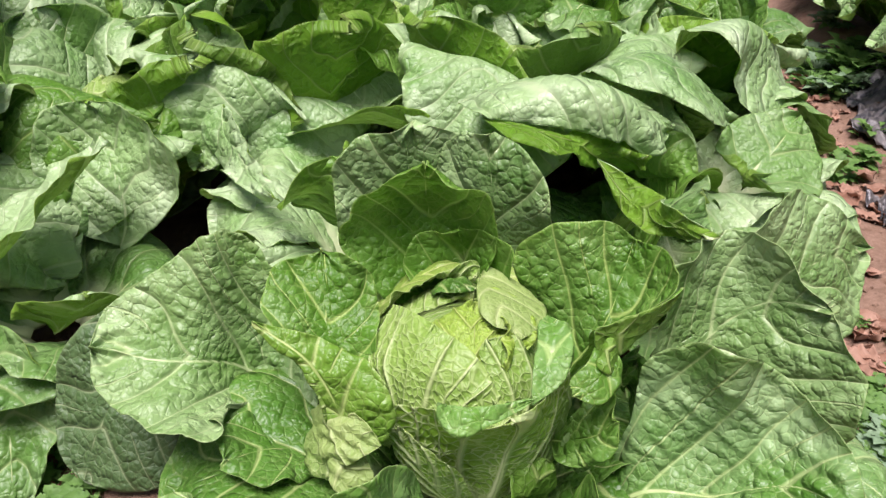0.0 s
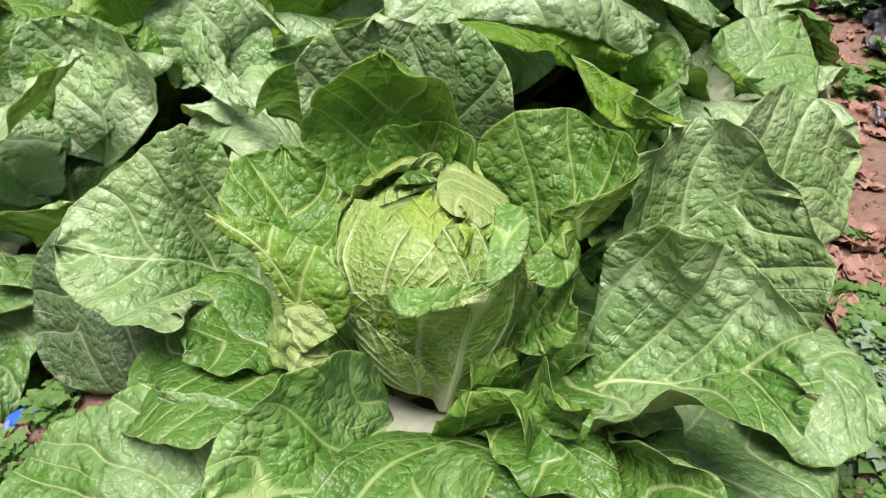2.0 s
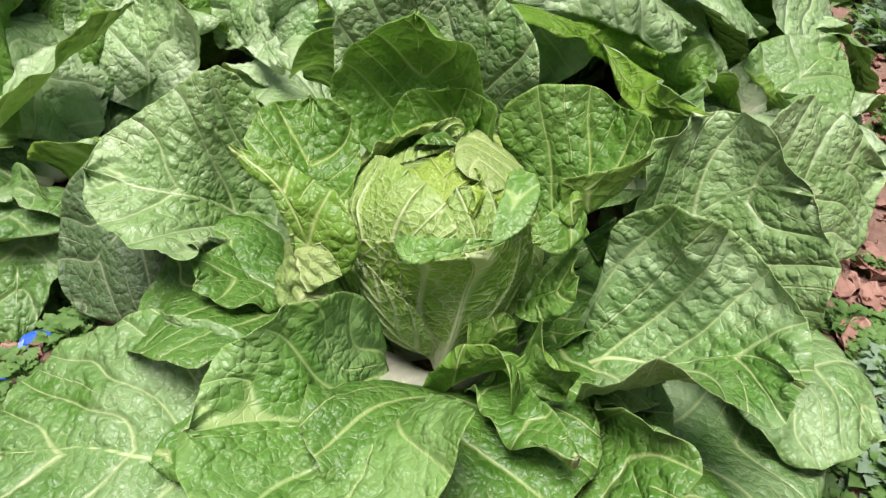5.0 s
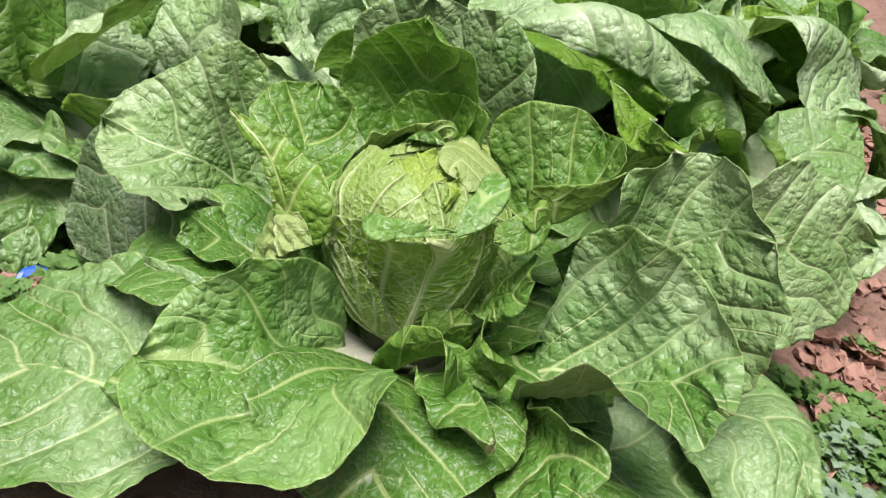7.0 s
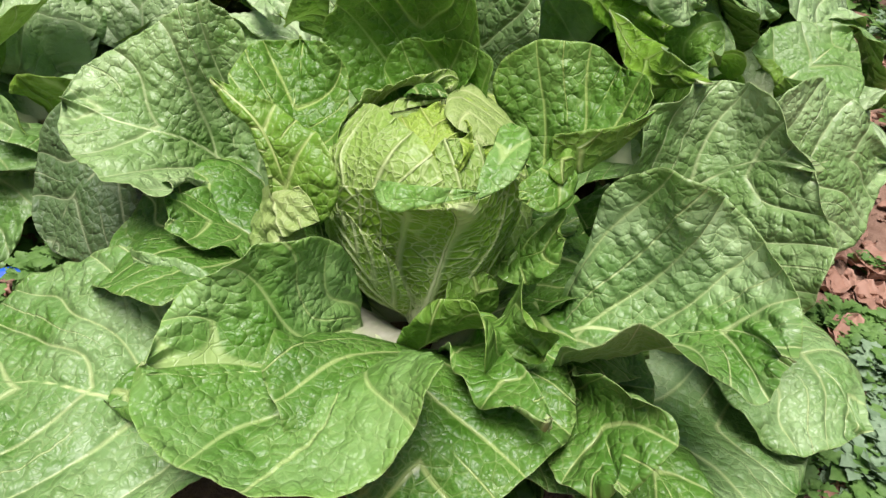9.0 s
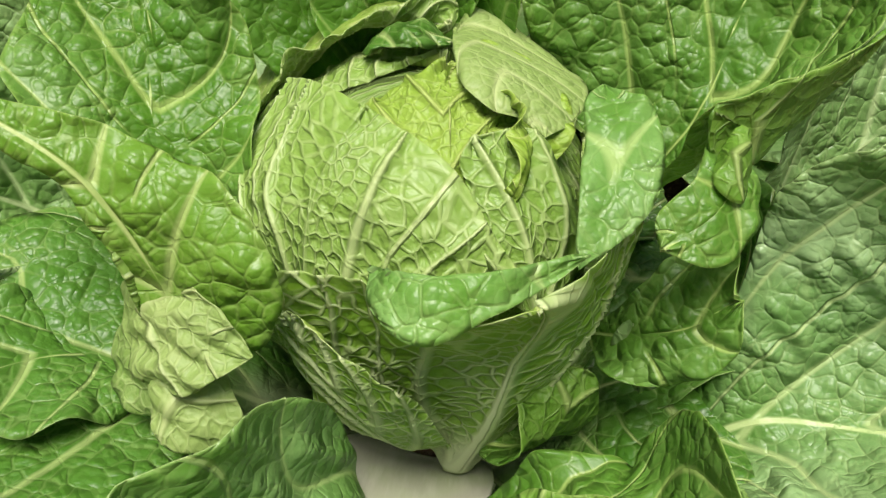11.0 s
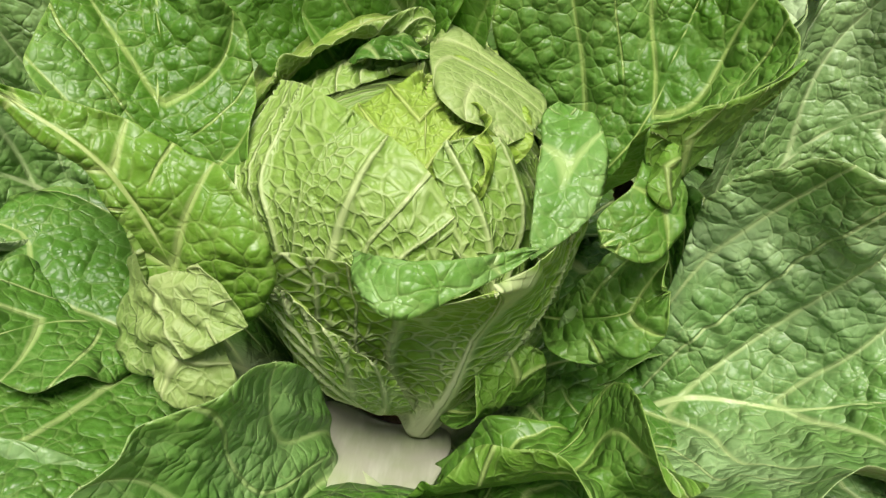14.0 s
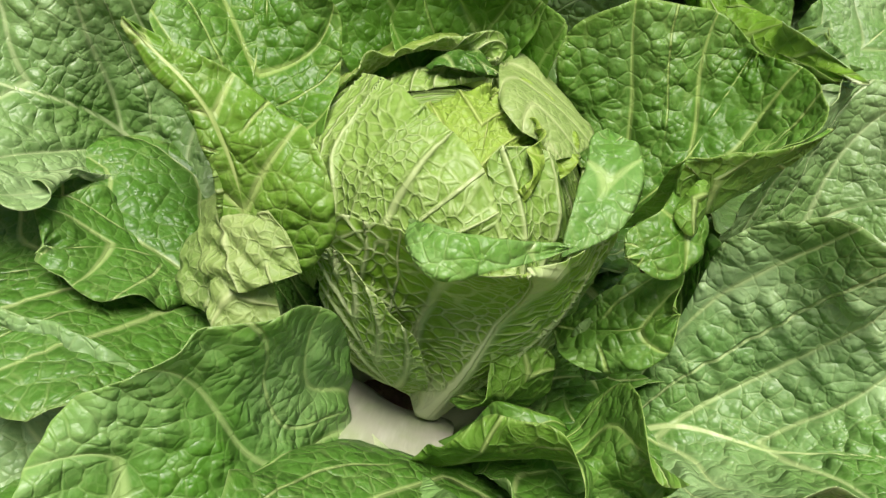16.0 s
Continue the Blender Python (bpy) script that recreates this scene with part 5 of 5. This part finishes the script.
def film(name, x0, x1, y0, y1, seed, lift, edge):
    """A crumpled sheet of film lying over the ground."""
    def height(gx, gy):
        fold = 0.020 * np.abs(waves(seed, gx, gy, 0.09)) + 0.010 * np.abs(waves(seed + 1, gx, gy, 0.035, 9))
        return ground_height(gx, gy) + lift + fold

    mesh = grid_mesh(name, np.linspace(x0, x1, 40), np.linspace(y0, y1, 90), height, FILM)
    co = np.empty(len(mesh.vertices) * 3)
    mesh.vertices.foreach_get("co", co)
    co = co.reshape(-1, 3)
    co[:, 0] += edge * waves(seed + 4, co[:, 1], co[:, 1] * 0, 0.25, 5)
    mesh.vertices.foreach_set("co", co.ravel())
    ob = new(name, mesh)
    thick = ob.modifiers.new("thickness", "SOLIDIFY")
    thick.thickness = 0.0008
    return ob


tagged(film("mulch_film", 0.90, 1.12, 1.2, 2.15, 21, 0.006, 0.03), "crumpled black plastic mulch film along the next bed", "plastic film")
tagged(film("mulch_film", 0.77, 0.86, 1.02, 1.16, 31, 0.004, 0.01), "scrap of grey black plastic film on the path", "plastic film")


def strap_material():
    m = Mat("blue_plastic")
    n = m.noise(m.coords(), 90.0, 3.0)
    m.bump(n, 0.4, 0.002)
    return m.done(m.mix(n, (0.01, 0.06, 0.42), (0.03, 0.16, 0.72)), 0.35, 0.5)


BLUE = strap_material()


def strap(points, half):
    """A flat, slightly twisted band along a smooth line."""
    bm = bmesh.new()
    rows = []
    pts = [Vector(p) for p in points]
    for i in range(len(pts) - 1):
        for k in range(8):
            a = k / 8
            p = pts[i].lerp(pts[i + 1], a)
            way = (pts[i + 1] - pts[i]).normalized()
            side = way.cross(Vector((0, 0, 1))).normalized()
            lift = math.sin((i + a) * 2.3) * 0.008
            tip = Vector((0, 0, 0.6 * math.sin((i + a) * 1.7)))
            q = (side + tip).normalized() * half
            rows.append((bm.verts.new(p - q + Vector((0, 0, lift))), bm.verts.new(p + Vector((0, 0, lift + half * 0.35))), bm.verts.new(p + q + Vector((0, 0, lift)))))
    for r0, r1 in zip(rows, rows[1:]):
        bm.faces.new((r0[0], r0[1], r1[1], r1[0]))
        bm.faces.new((r0[1], r0[2], r1[2], r1[1]))
    mesh = bpy.data.meshes.new("blue_strap")
    bm.to_mesh(mesh)
    bm.free()
    mesh.materials.append(BLUE)
    ob = new("blue_strap", mesh)
    thick = ob.modifiers.new("thickness", "SOLIDIFY")
    thick.thickness = 0.001
    return ob


tagged(strap([(-0.53, -0.17, 0.02), (-0.475, -0.125, 0.025), (-0.455, -0.095, 0.02), (-0.465, -0.06, 0.03), (-0.44, -0.02, 0.025)], 0.006),
       "bright blue plastic strap lying between weeds", "strap")
